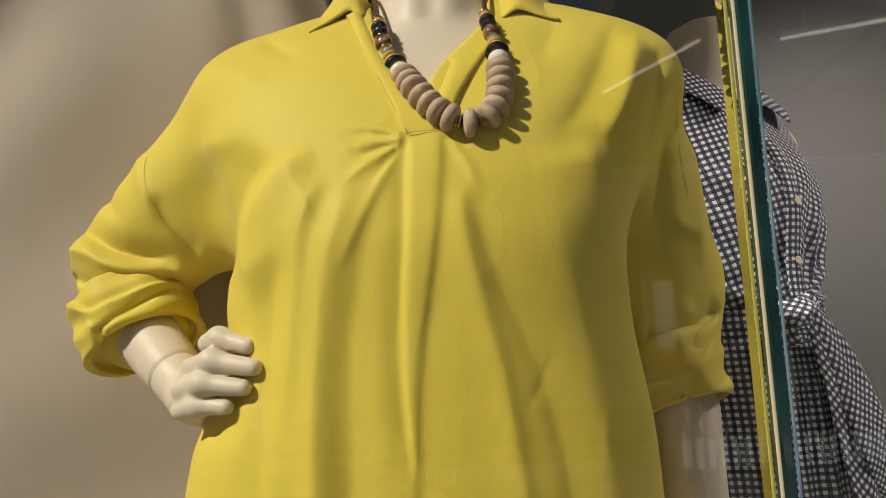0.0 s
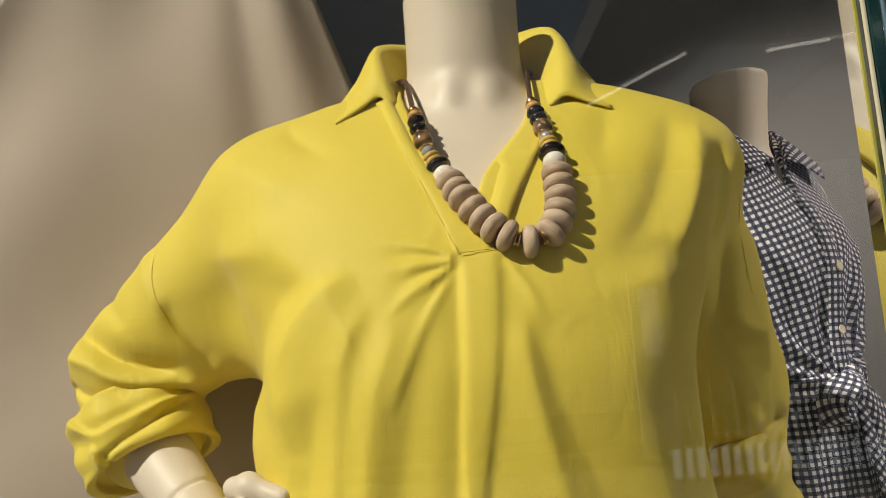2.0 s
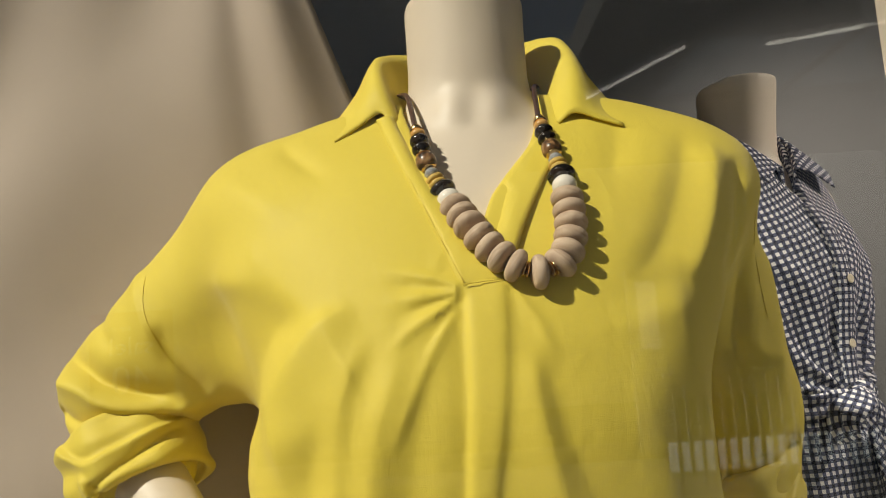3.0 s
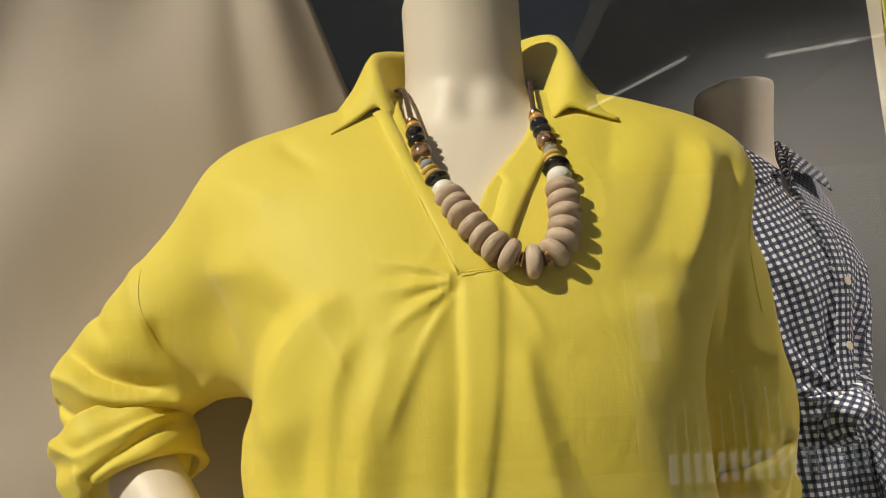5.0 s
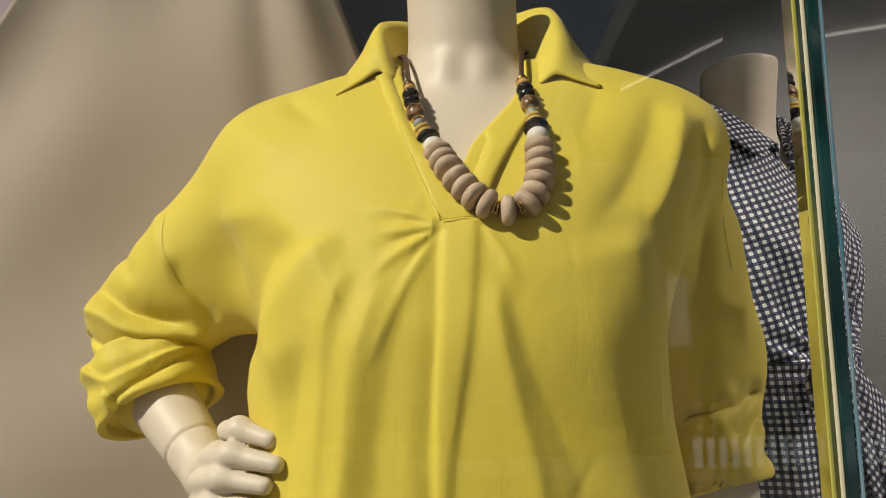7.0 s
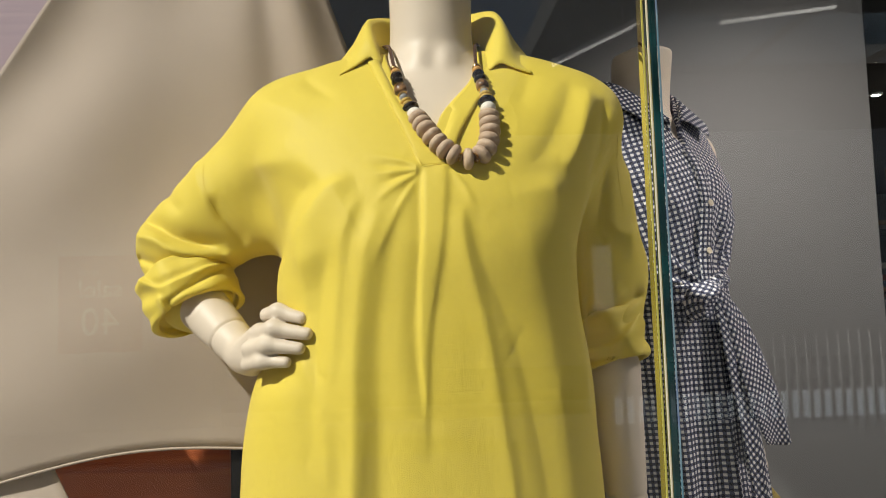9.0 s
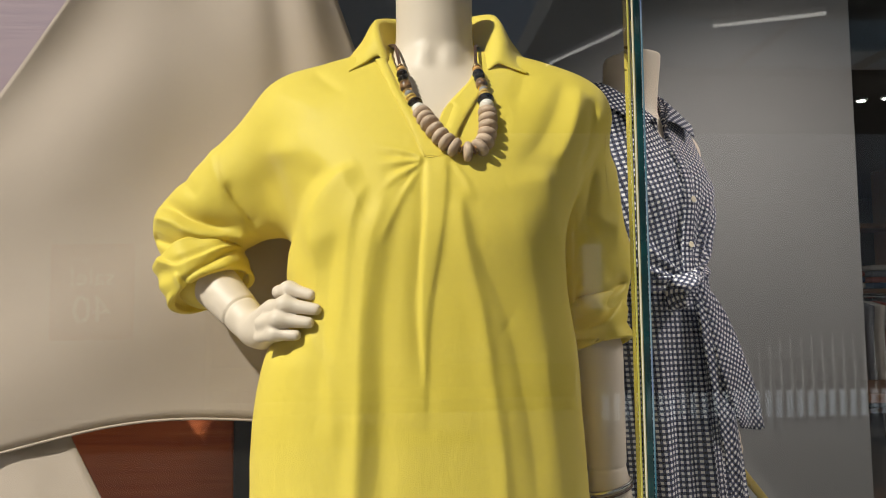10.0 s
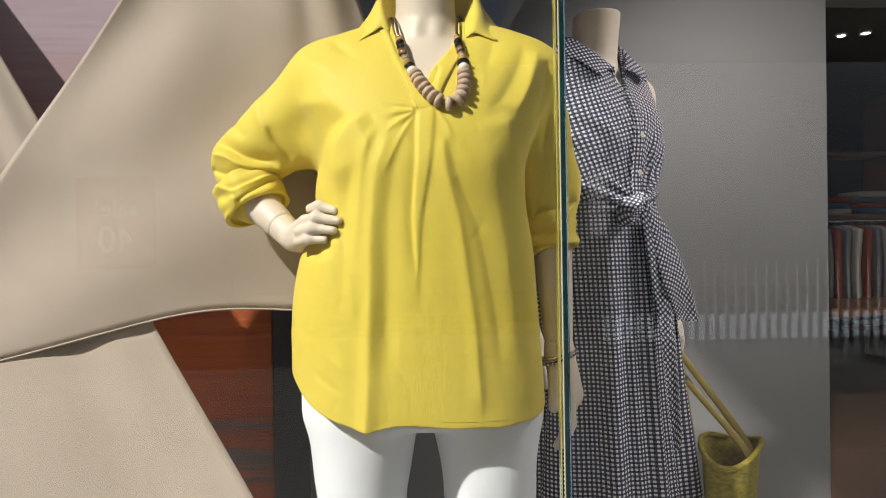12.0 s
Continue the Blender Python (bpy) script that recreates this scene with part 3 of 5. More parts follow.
SLEEVE_FOLDS = (
    # bent sleeve: heavy folds from the elbow's point to the inner arm
    (((-0.435, 1.552), (-0.400, 1.535), (-0.372, 1.517), (-0.340, 1.507), (-0.310, 1.506), (-0.285, 1.512)), 0.0055, 0.014, -0.012, (0.02, 0.06)),
    (((-0.440, 1.530), (-0.400, 1.515), (-0.377, 1.500), (-0.345, 1.490), (-0.302, 1.489), (-0.268, 1.494)), 0.009, 0.009, 0.010, (0.02, 0.03)),
    (((-0.440, 1.497), (-0.400, 1.481), (-0.370, 1.475), (-0.338, 1.477), (-0.290, 1.484)), 0.005, 0.009, -0.008, (0.01, 0.02)),
    (((-0.345, 1.640), (-0.330, 1.590), (-0.303, 1.535)), 0.010, 0.010, 0.004, (0.03, 0.03)),
    (((-0.312, 1.575), (-0.288, 1.535), (-0.262, 1.500)), 0.008, 0.010, -0.005, (0.02, 0.02)),
    (((-0.400, 1.600), (-0.378, 1.570), (-0.352, 1.545)), 0.010, 0.010, -0.004, (0.02, 0.02)),
    # hanging sleeve
    (((0.248, 1.66), (0.236, 1.57), (0.232, 1.47)), 0.014, 0.014, -0.008, (0.04, 0.05)),
    (((0.290, 1.63), (0.285, 1.54), (0.282, 1.45)), 0.014, 0.014, 0.005, (0.04, 0.04)),
    (((0.215, 1.390), (0.240, 1.384), (0.272, 1.402), (0.310, 1.424)), 0.006, 0.014, -0.011, (0.01, 0.02)),
    (((0.215, 1.408), (0.245, 1.404), (0.275, 1.424)), 0.008, 0.014, 0.006, (0.01, 0.02)),
    (((0.225, 1.53), (0.262, 1.505), (0.300, 1.500)), 0.010, 0.012, 0.003, (0.02, 0.02)),
)


def sleeve_folds(x, z):
    z = z + 0.002 * np.sin(x * 42 + 1)
    return sum(drag(x, z, *f) for f in SLEEVE_FOLDS)


def sleeves(x, y, z, grow=0.0):
    left = smin(limb(x, y, z, (-0.19, 0.91, 1.650), (-0.372, 0.985, 1.512), 0.083 + grow, 0.070 + grow), limb(x, y, z, (-0.372, 0.985, 1.505), (-0.352, 0.955, 1.435), 0.066 + grow, 0.054 + grow), 0.012)
    left = smin(left, limb(x, y, z, (-0.200, 0.915, 1.548), (-0.315, 0.962, 1.545), 0.056 + grow, 0.058 + grow), 0.02)
    right = smin(limb(x, y, z, (0.188, 0.912, 1.645), (0.240, 0.966, 1.45), 0.084 + grow, 0.082 + grow), limb(x, y, z, (0.240, 0.966, 1.45), (0.254, 0.940, 1.365), 0.080 + grow, 0.054 + grow), 0.02)
    return np.minimum(left, right)


V_LEFT = ((1.622, -0.005), (1.672, -0.036), (1.70, -0.046), (1.745, -0.060), (1.80, -0.066))
V_RIGHT = ((1.622, -0.003), (1.650, 0.008), (1.672, 0.024), (1.70, 0.046), (1.745, 0.062), (1.80, 0.068))


def hem_height(x):
    return curve(x, (-0.30, 1.120), (-0.255, 1.085), (-0.235, 1.060), (-0.185, 1.026), (-0.15, 1.015), (-0.12, 1.006), (-0.08, 1.014), (0.05, 1.008), (0.16, 1.008), (0.21, 1.016), (0.245, 1.04))


def blouse_field(x, y, z):
    front = np.clip((0.90 - y) / 0.08, 0, 1)
    d = torso(x, y, z) - front * front_folds(x, z)
    arms = sleeves(x, y, z) - np.clip((1.0 - y) / 0.05, 0, 1) * sleeve_folds(x, z)
    d = smin(d, arms, np.where(x > 0, 0.004 + 0.024 * np.clip((z - 1.52) / 0.14, 0, 1), 0.028))
    depth = d
    # neck opening and V
    v = np.maximum(np.maximum(curve(z, *V_LEFT) - x, x - curve(z, *V_RIGHT)), np.maximum(1.622 - z, y - 0.88))
    neck = np.maximum(np.sqrt((x - 0.003) ** 2 + (y - 0.888) ** 2) - 0.066, 1.66 - z)
    d = np.maximum(d, -np.maximum(np.minimum(v, neck), -(depth + 0.045)))
    # hem, hollow below
    hem = hem_height(x) + np.clip((y - 0.80) * 0.10, 0, 0.02)
    d = np.maximum(d, hem - z)
    return np.maximum(d, -np.maximum(depth + 0.010, z - hem - 0.03))


BSTEP = 0.0027
BV, BF, (BAX, BGRID) = nets(blouse_field, (-0.50, 0.64, 0.985), (0.36, 1.10, 1.795), BSTEP)


def drape(x, z, out=0.0):
    """The place on the blouse's front at x, z, moved outwards by out."""
    def first(px, pz):
        i = int(np.clip(round((px - BAX[0][0]) / BSTEP), 0, len(BAX[0]) - 1))
        k = int(np.clip(round((pz - BAX[2][0]) / BSTEP), 0, len(BAX[2]) - 1))
        col = BGRID[i, :, k]
        j = np.argmax(col < 0)
        if col[j] >= 0 or j == 0:
            return 0.83
        s = col[j - 1] / (col[j - 1] - col[j])
        return BAX[1][j - 1] + s * BSTEP
    ys = [first(x + dx, z + dz) for dx in (-0.004, 0, 0.004) for dz in (-0.004, 0, 0.004)]
    return np.array((x, np.median(ys) - out, z))


blouse = thing("yellow_blouse", "loose bright yellow cotton popover blouse with rolled sleeves", "blouse", (-0.02, 0.885, 1.02))
centre = BV[BF].mean(axis=1)
seam_l = curve(centre[:, 2], (1.44, -0.205), (1.481, -0.236), (1.512, -0.275), (1.557, -0.313), (1.651, -0.340), (1.70, -0.345))
seam_r = curve(centre[:, 2], (1.30, 0.190), (1.46, 0.192), (1.55, 0.236), (1.65, 0.262), (1.72, 0.268))
is_l = (centre[:, 0] < seam_l) & (centre[:, 2] > 1.36)
is_r = (centre[:, 0] > seam_r) & (centre[:, 2] > 1.285)
for nm, mask in (("body", ~is_l & ~is_r), ("sleeve", is_l), ("sleeve", is_r)):
    used, flat = np.unique(BF[mask], return_inverse=True)
    put(nm, mesh_from(nm, BV[used], flat.reshape(-1, 4)), YELLOW, blouse)


def cuff(p, q, rp, rq, twist, creases):
    """A turned-up cuff round the sleeve, from p (upper edge) to q (opening), slanted and creased."""
    p, q = np.array(p), np.array(q)
    axis = (q - p) / np.linalg.norm(q - p)
    lo, hi = np.minimum(p, q) - 0.10, np.maximum(p, q) + 0.10

    def field(x, y, z):
        s = (x - p[0]) * axis[0] + (y - p[1]) * axis[1] + (z - p[2]) * axis[2]
        n = np.linalg.norm(q - p)
        r = np.sqrt((x - p[0] - s * axis[0]) ** 2 + (y - p[1] - s * axis[1]) ** 2 + (z - p[2] - s * axis[2]) ** 2)
        wob = 0.0025 * np.sin(x * 95 + z * 60 + twist) + 0.002 * np.sin(z * 170 - x * 60)
        out = r - (rp + (rq - rp) * s / n) - wob - sum(drag(x, z, *c) for c in creases)
        d = smax(smax(out, s - n, 0.007), -s, 0.007)
        return np.maximum(d, -np.maximum(r - (rq - 0.009), n - 0.012 - s))
    v, f, _ = nets(field, lo, hi, 0.0024)
    return mesh_from("cuff", v, f)


put("cuff", cuff((-0.372, 0.966, 1.470), (-0.341, 0.942, 1.408), 0.067, 0.067, 0.0, (
    (((-0.425, 1.462), (-0.385, 1.446), (-0.353, 1.458), (-0.320, 1.473), (-0.285, 1.484)), 0.010, 0.003, 0.008, (0.01, 0.02)),
    (((-0.372, 1.424), (-0.350, 1.440), (-0.332, 1.452), (-0.300, 1.476)), 0.004, 0.004, -0.006, (0.01, 0.01)),
    (((-0.388, 1.438), (-0.372, 1.414), (-0.352, 1.402)), 0.005, 0.004, 0.007, (0.01, 0.01)),
    (((-0.376, 1.432), (-0.360, 1.412), (-0.346, 1.408)), 0.004, 0.004, -0.007, (0.01, 0.005)),
    (((-0.366, 1.405), (-0.334, 1.427), (-0.298, 1.448)), 0.006, 0.005, 0.006, (0.01, 0.02)))), YELLOW, blouse, "turned-up yellow sleeve cuff")
put("cuff", cuff((0.246, 0.945, 1.385), (0.262, 0.925, 1.314), 0.056, 0.054, 2.0, (
    (((0.200, 1.338), (0.250, 1.352), (0.286, 1.382), (0.305, 1.400)), 0.010, 0.004, 0.006, (0.01, 0.02)),
    (((0.205, 1.326), (0.260, 1.330), (0.310, 1.345)), 0.006, 0.006, -0.004, (0.01, 0.01)))), YELLOW, blouse, "turned-up yellow sleeve cuff")


def band(name, a, b, n, out, material, label=""):
    """A strip of cloth laid on the blouse between the rails a and b (lists of x, z)."""
    ra, rb = spline([(x, 0, z) for x, z in a], n), spline([(x, 0, z) for x, z in b], n)
    rows = []
    for s in (0.0, 0.5, 1.0):
        pts = ra + (rb - ra) * s
        ys = np.array([drape(p[0], p[2])[1] for p in pts])
        ys = np.convolve(np.pad(ys, 4, mode="edge"), np.ones(9) / 9, "valid")
        rows.append([(p[0], yy - out, p[2]) for p, yy in zip(pts, ys)])
    return put(name, sheet(rows, n, 7, 0.0018), material, blouse, label)


band("placket", [(-0.086, 1.742), (-0.076, 1.713), (-0.058, 1.666), (-0.038, 1.615), (-0.023, 1.574)], [(-0.058, 1.748), (-0.050, 1.720), (-0.036, 1.672), (-0.006, 1.624), (0.010, 1.576)], 34, 0.0015, YELLOW, "stitched yellow placket band")
band("lapel", [(0.052, 1.705), (0.026, 1.672), (0.008, 1.650), (-0.004, 1.622)], [(0.074, 1.700), (0.048, 1.655), (0.030, 1.620), (0.016, 1.585)], 30, 0.003, YELLOW, "open yellow front facing")


def stitch(a, n, name="stitching", r=0.0004, lift=0.0002):
    pts = [drape(x, z, lift) for x, _, z in spline([(x, 0, z) for x, z in a], n)]
    return put(name, tube(pts, r, n * 2, 5), THREAD, blouse, "yellow seam stitching")


stitch([(-0.322, 1.625), (-0.320, 1.590), (-0.306, 1.552), (-0.292, 1.530), (-0.276, 1.514)], 22)
stitch([(-0.070, 1.705), (-0.055, 1.664), (-0.036, 1.615), (-0.021, 1.578)], 26, lift=0.0024)
stitch([(-0.020, 1.577), (-0.006, 1.578), (0.008, 1.579)], 8, lift=0.0024)
stitch([(x, float(hem_height(np.array(x))) + 0.013) for x in np.linspace(-0.19, 0.18, 24)], 60)
stitch([(0.258, 1.65), (0.262, 1.58), (0.268, 1.54)], 14)


def collar_leaf(fold_rail, edge_rail, stand_rail, label):
    # the free edge lies on the shoulder
    edge_rail = [(x, drape(x, z, 0.0025)[1] if y < 0.87 else y, z) for x, y, z in edge_rail]
    fold_rail = fold_rail[:-1] + [tuple(drape(fold_rail[-1][0], fold_rail[-1][2], 0.0075))]
    stand_rail = stand_rail[:-1] + [tuple(drape(stand_rail[-1][0], stand_rail[-1][2], 0.002))]
    mid = [tuple((np.array(a) + np.array(b)) / 2) for a, b in zip(fold_rail, edge_rail)]
    mid = [(x, drape(x, z, 0.0045)[1] if y < 0.845 else y, z) for x, y, z in mid]
    put("collar", sheet([edge_rail, mid, fold_rail, stand_rail], 30, 16, 0.0022), YELLOW, blouse, label)


collar_leaf([(0.003, 0.964, 1.850), (-0.052, 0.946, 1.845), (-0.083, 0.895, 1.824), (-0.084, 0.850, 1.782), (-0.083, 0.818, 1.750)],
            [(0.003, 1.000, 1.770), (-0.085, 0.985, 1.766), (-0.126, 0.930, 1.770), (-0.134, 0.880, 1.748), (-0.124, 0.832, 1.721)],
            [(0.003, 0.948, 1.775), (-0.047, 0.930, 1.770), (-0.066, 0.890, 1.752), (-0.064, 0.845, 1.742), (-0.074, 0.806, 1.738)],
            "pointed yellow shirt collar, folded open")
collar_leaf([(0.003, 0.964, 1.850), (0.058, 0.950, 1.850), (0.094, 0.902, 1.836), (0.102, 0.855, 1.785), (0.094, 0.820, 1.734)],
            [(0.003, 1.000, 1.770), (0.092, 0.985, 1.774), (0.140, 0.935, 1.780), (0.150, 0.890, 1.752), (0.135, 0.842, 1.718)],
            [(0.003, 0.948, 1.775), (0.050, 0.932, 1.770), (0.068, 0.890, 1.752), (0.068, 0.848, 1.738), (0.078, 0.810, 1.724)],
            "pointed yellow shirt collar, folded open")

# ---------------------------------------------------------------- headless mannequin in yellow
def joined(*pieces):
    """Several vertex and face lists as one mesh."""
    vs, fs, k = [], [], 0
    for v, f in pieces:
        vs.append(v)
        fs.append(np.asarray(f) + k)
        k += len(v)
    return mesh_from("mannequin", np.vstack(vs), np.vstack(fs))


def bust_field(x, y, z):
    nx, ny = 0.003 + (z - 1.75) * 0.0, 0.888 - (z - 1.75) * 0.10
    neck = column(x, y, nx, ny, curve(z, (1.68, 0.070), (1.74, 0.0605), (1.80, 0.0585), (1.88, 0.0585)), curve(z, (1.68, 0.070), (1.74, 0.060), (1.80, 0.058), (1.88, 0.058)), 2.0)
    neck = smax(smax(neck, z - 1.868 + (y - 0.83) * 0.12, 0.004), 1.66 - z, 0.01)
    chest = torso(x, y, z, -0.014)
    chest = smax(chest, z - 1.738, 0.06)
    d = smin(neck, chest, 0.065)
    # collar bones and the pit between them
    for sgn in (-1, 1):
        d = smin(d, ball(x, y, z, (0.003 + sgn * 0.017, 0.836, 1.741), (0.010, 0.010, 0.012)), 0.020)
    d = smax(d, -ball(x, y, z, (0.003, 0.798, 1.752), (0.008, 0.012, 0.014)), 0.018)
    return np.maximum(d, 1.50 - z)


def arm_field(x, y, z):
    d = limb(x, y, z, (-0.358, 0.952, 1.440), (-0.264, 0.868, 1.353), 0.039, 0.0260)
    # a fine groove where the fist is fixed on
    ax = np.array((-0.287, 0.889, 1.375))
    way = np.array((0.614, -0.548, -0.568))
    s = (x - ax[0]) * way[0] + (y - ax[1]) * way[1] + (z - ax[2]) * way[2]
    d = d + 0.003 * np.exp(-(s / 0.0018) ** 2)
    palm = smin(limb(x, y, z, (-0.258, 0.856, 1.351), (-0.227, 0.790, 1.378), 0.0235, 0.016), limb(x, y, z, (-0.248, 0.844, 1.344), (-0.232, 0.788, 1.350), 0.021, 0.015), 0.012)
    d = smin(d, palm, 0.012)
    for a, b, c, r in (((-0.216, 0.774, 1.403), (-0.200, 0.755, 1.406), (-0.171, 0.743, 1.398), 0.0096),
                       ((-0.229, 0.766, 1.381), (-0.204, 0.744, 1.386), (-0.163, 0.732, 1.379), 0.0098),
                       ((-0.238, 0.764, 1.362), (-0.212, 0.742, 1.367), (-0.172, 0.731, 1.362), 0.0094),
                       ((-0.240, 0.768, 1.343), (-0.218, 0.748, 1.348), (-0.189, 0.737, 1.346), 0.0088)):
        finger = smin(limb(x, y, z, a, b, r, r), limb(x, y, z, b, c, r, r * 0.80), 0.010)
        d = smin(d, finger, 0.0010 + 0.009 * np.clip((-0.210 - x) / 0.03, 0, 1))
    return d


def hanging_arm_field(x, y, z):
    d = limb(x, y, z, (0.258, 0.930, 1.310), (0.262, 0.905, 1.12), 0.039, 0.0285)
    d = d + 0.003 * np.exp(-((z - 1.135 - (x - 0.26) * 0.1) / 0.0018) ** 2)
    d = smin(d, limb(x, y, z, (0.264, 0.900, 1.10), (0.272, 0.885, 1.03), 0.030, 0.034), 0.015)
    d = smin(d, limb(x, y, z, (0.250, 0.875, 1.07), (0.240, 0.850, 1.01), 0.016, 0.011), 0.012)
    for k in range(4):
        a, b, c = (0.285 - k * 0.004, 0.915 - k * 0.018, 1.02), (0.284 - k * 0.006, 0.905 - k * 0.018, 0.965), (0.262 - k * 0.006, 0.895 - k * 0.017, 0.925 + k * 0.004)
        d = smin(d, smin(limb(x, y, z, a, b, 0.0135, 0.0115), limb(x, y, z, b, c, 0.0115, 0.0085), 0.006), 0.004)
    return d


def leg_field(x, y, z):
    d = 1.0
    for cx in (-0.125, 0.105):
        d = np.minimum(d, limb(x, y, z, (cx, 0.89, 1.10), (cx * 1.02, 0.90, 0.45), 0.082, 0.040))
        d = smin(d, limb(x, y, z, (cx, 0.91, 0.36), (cx * 1.2, 0.80, 0.345), 0.036, 0.024), 0.03)
    return np.maximum(smin(d, ball(x, y, z, (-0.01, 0.89, 1.16), (0.17, 0.12, 0.14)), 0.05), 0.322 - z)


mannequin = put("mannequin", joined(nets(bust_field, (-0.16, 0.72, 1.505), (0.17, 1.0, 1.885), 0.0035)[:2], nets(arm_field, (-0.45, 0.70, 1.26), (-0.14, 1.05, 1.53), 0.0023)[:2],
                                    nets(hanging_arm_field, (0.19, 0.79, 0.89), (0.32, 0.99, 1.42), 0.003)[:2], nets(leg_field, (-0.25, 0.72, 0.31), (0.23, 1.02, 1.32), 0.008)[:2]), SKIN)
tagged(mannequin, "headless matt cream mannequin, one arm akimbo", "mannequin")

# white trousers
def trouser_field(x, y, z):
    d = 1.0
    for cx, sgn in ((-0.134, -1), (0.110, 1)):
        leg = column(x, y, cx + sgn * curve(z, (0.40, 0.010), (0.85, 0.004), (1.00, 0.0), (1.12, 0.0)), 0.885, curve(z, (0.38, 0.078), (0.70, 0.084), (0.86, 0.091), (0.94, 0.101), (1.0, 0.112), (1.08, 0.100), (1.2, 0.060)), curve(z, (0.38, 0.085), (0.70, 0.100), (0.90, 0.120), (1.1, 0.135)), 2.1)
        leg = leg - 0.004 * np.sin((z * 38 + x * 30) + sgn) * np.exp(-((z - 0.72) / 0.15) ** 2)
        d = np.minimum(d, leg)
    hips = smax(column(x, y, -0.020, 0.890, curve(z, (0.98, 0.222), (1.05, 0.232), (1.2, 0.200)), 0.135 + 0 * z, 2.2), 0.985 - z, 0.03)
    d = smin(d, hips, 0.02)
    return smax(smax(d, z - 1.24, 0.01), 0.40 - z, 0.004)


v, f, _ = nets(trouser_field, (-0.29, 0.70, 0.38), (0.25, 1.06, 1.26), 0.006)
trousers = tagged(put("white_trousers", mesh_from("trousers", v, f), WHITE), "plain white trousers worn under a long blouse", "trousers")

# ---------------------------------------------------------------- bead necklace
necklace = thing("bead_necklace", "chunky wooden bead necklace with dark, amber and brass beads", "necklace", (0.02, 0.75, 1.62))
STRAND = spline([(-0.056, 0.835, 1.755), (-0.050, 0.800, 1.722), (-0.046, 0.784, 1.698), (-0.038, 0.772, 1.672), (-0.027, 0.760, 1.650), (-0.012, 0.738, 1.622), (0.004, 0.718, 1.600), (0.022, 0.706, 1.586), (0.040, 0.704, 1.582), (0.056, 0.712, 1.592), (0.064, 0.730, 1.612), (0.066, 0.748, 1.636), (0.066, 0.766, 1.660), (0.063, 0.780, 1.690), (0.059, 0.796, 1.716), (0.057, 0.825, 1.748)], 600)
for i in range(len(STRAND)):
    # lie on whatever is beneath
    p = STRAND[i]
    skin = drape(p[0], p[2])[1]
    if p[2] < 1.635:
        p[1] = skin - 0.010
    elif abs(p[0]) > 0.05:
        p[1] = min(p[1], skin - 0.009)
kernel = np.ones(41) / 41
STRAND[:, 1] = np.convolve(np.pad(STRAND[:, 1], 20, mode="edge"), kernel, "valid")
LEN = np.concatenate([[0], np.cumsum(np.linalg.norm(np.diff(STRAND, axis=0), axis=1))])
LOW = LEN[np.argmin(np.linalg.norm(STRAND - np.array((0.036, 0.704, 1.582)), axis=1))]


def on_strand(s):
    p = np.array([np.interp(LOW + s, LEN, STRAND[:, k]) for k in range(3)])
    q = np.array([np.interp(LOW + s + 0.004, LEN, STRAND[:, k]) for k in range(3)])
    return Vector(p), Vector(q - p).normalized()


def round_profile(r, half, hole=0.0025, n=9, power=2.6):
    """Half of a bead's outline: a soft-edged disc, or a ball when power is 2."""
    out = [(hole, -half * 0.86)]
    for k in range(n):
        a = -math.pi / 2 + math.pi * (k + 0.5) / n
        out.append((r * abs(math.cos(a)) ** (2 / power), half * math.copysign(abs(math.sin(a)) ** (2 / power), math.sin(a))))
    return [(r_ if r_ > hole else hole, z_) for r_, z_ in out] + [(hole, half * 0.86)]


BEADS = {
    "wood": (lathe(round_profile(0.0134, 0.0064), 24), WOOD_BEAD, "pale turned wood disc bead"),
    "white": (lathe(round_profile(0.0102, 0.0085, power=2.0), 24), WHITE_BEAD, "glossy white round bead"),
    "black": (lathe(round_profile(0.0118, 0.0046), 24), BLACK_BEAD, "glossy dark horn disc bead"),
    "straw": (lathe(round_profile(0.0082, 0.0032), 20), STRAW_BEAD, "mustard wound disc bead"),
    "facet": (lathe([(0.002, -0.0045), (0.0050, -0.0035), (0.0066, 0.0), (0.0050, 0.0035), (0.002, 0.0045)], 8), FACET_BEAD, "grey faceted bead"),
    "stone": (lathe(round_profile(0.0088, 0.0066, power=3.6), 12), STONE_BEAD, "brown mottled stone bead"),
    "dark": (lathe(round_profile(0.0084, 0.0052, power=2.0), 24), BLACK_BEAD, "glossy dark horn bead"),
    "amber": (lathe(round_profile(0.0066, 0.0036), 20), AMBER_BEAD, "amber resin bead"),
    "gold": (lathe(round_profile(0.0050, 0.0044, power=2.0), 18), GOLD, "small brass bead"),
    "ring": (lathe(round_profile(0.0066, 0.0012), 24), GOLD, "thin brass spacer"),
}


def bead(kind, s, tip=0.0):
    me, material, label = BEADS[kind]
    p, t = on_strand(s)
    ob = put("bead", me, material, necklace, label)
    ob.matrix_basis = Matrix.Translation(p) @ (t.to_track_quat("Z", "Y").to_matrix().to_4x4()) @ pose(0, 0, 0, tip * 40, tip * 25, s * 9000)
    return ob


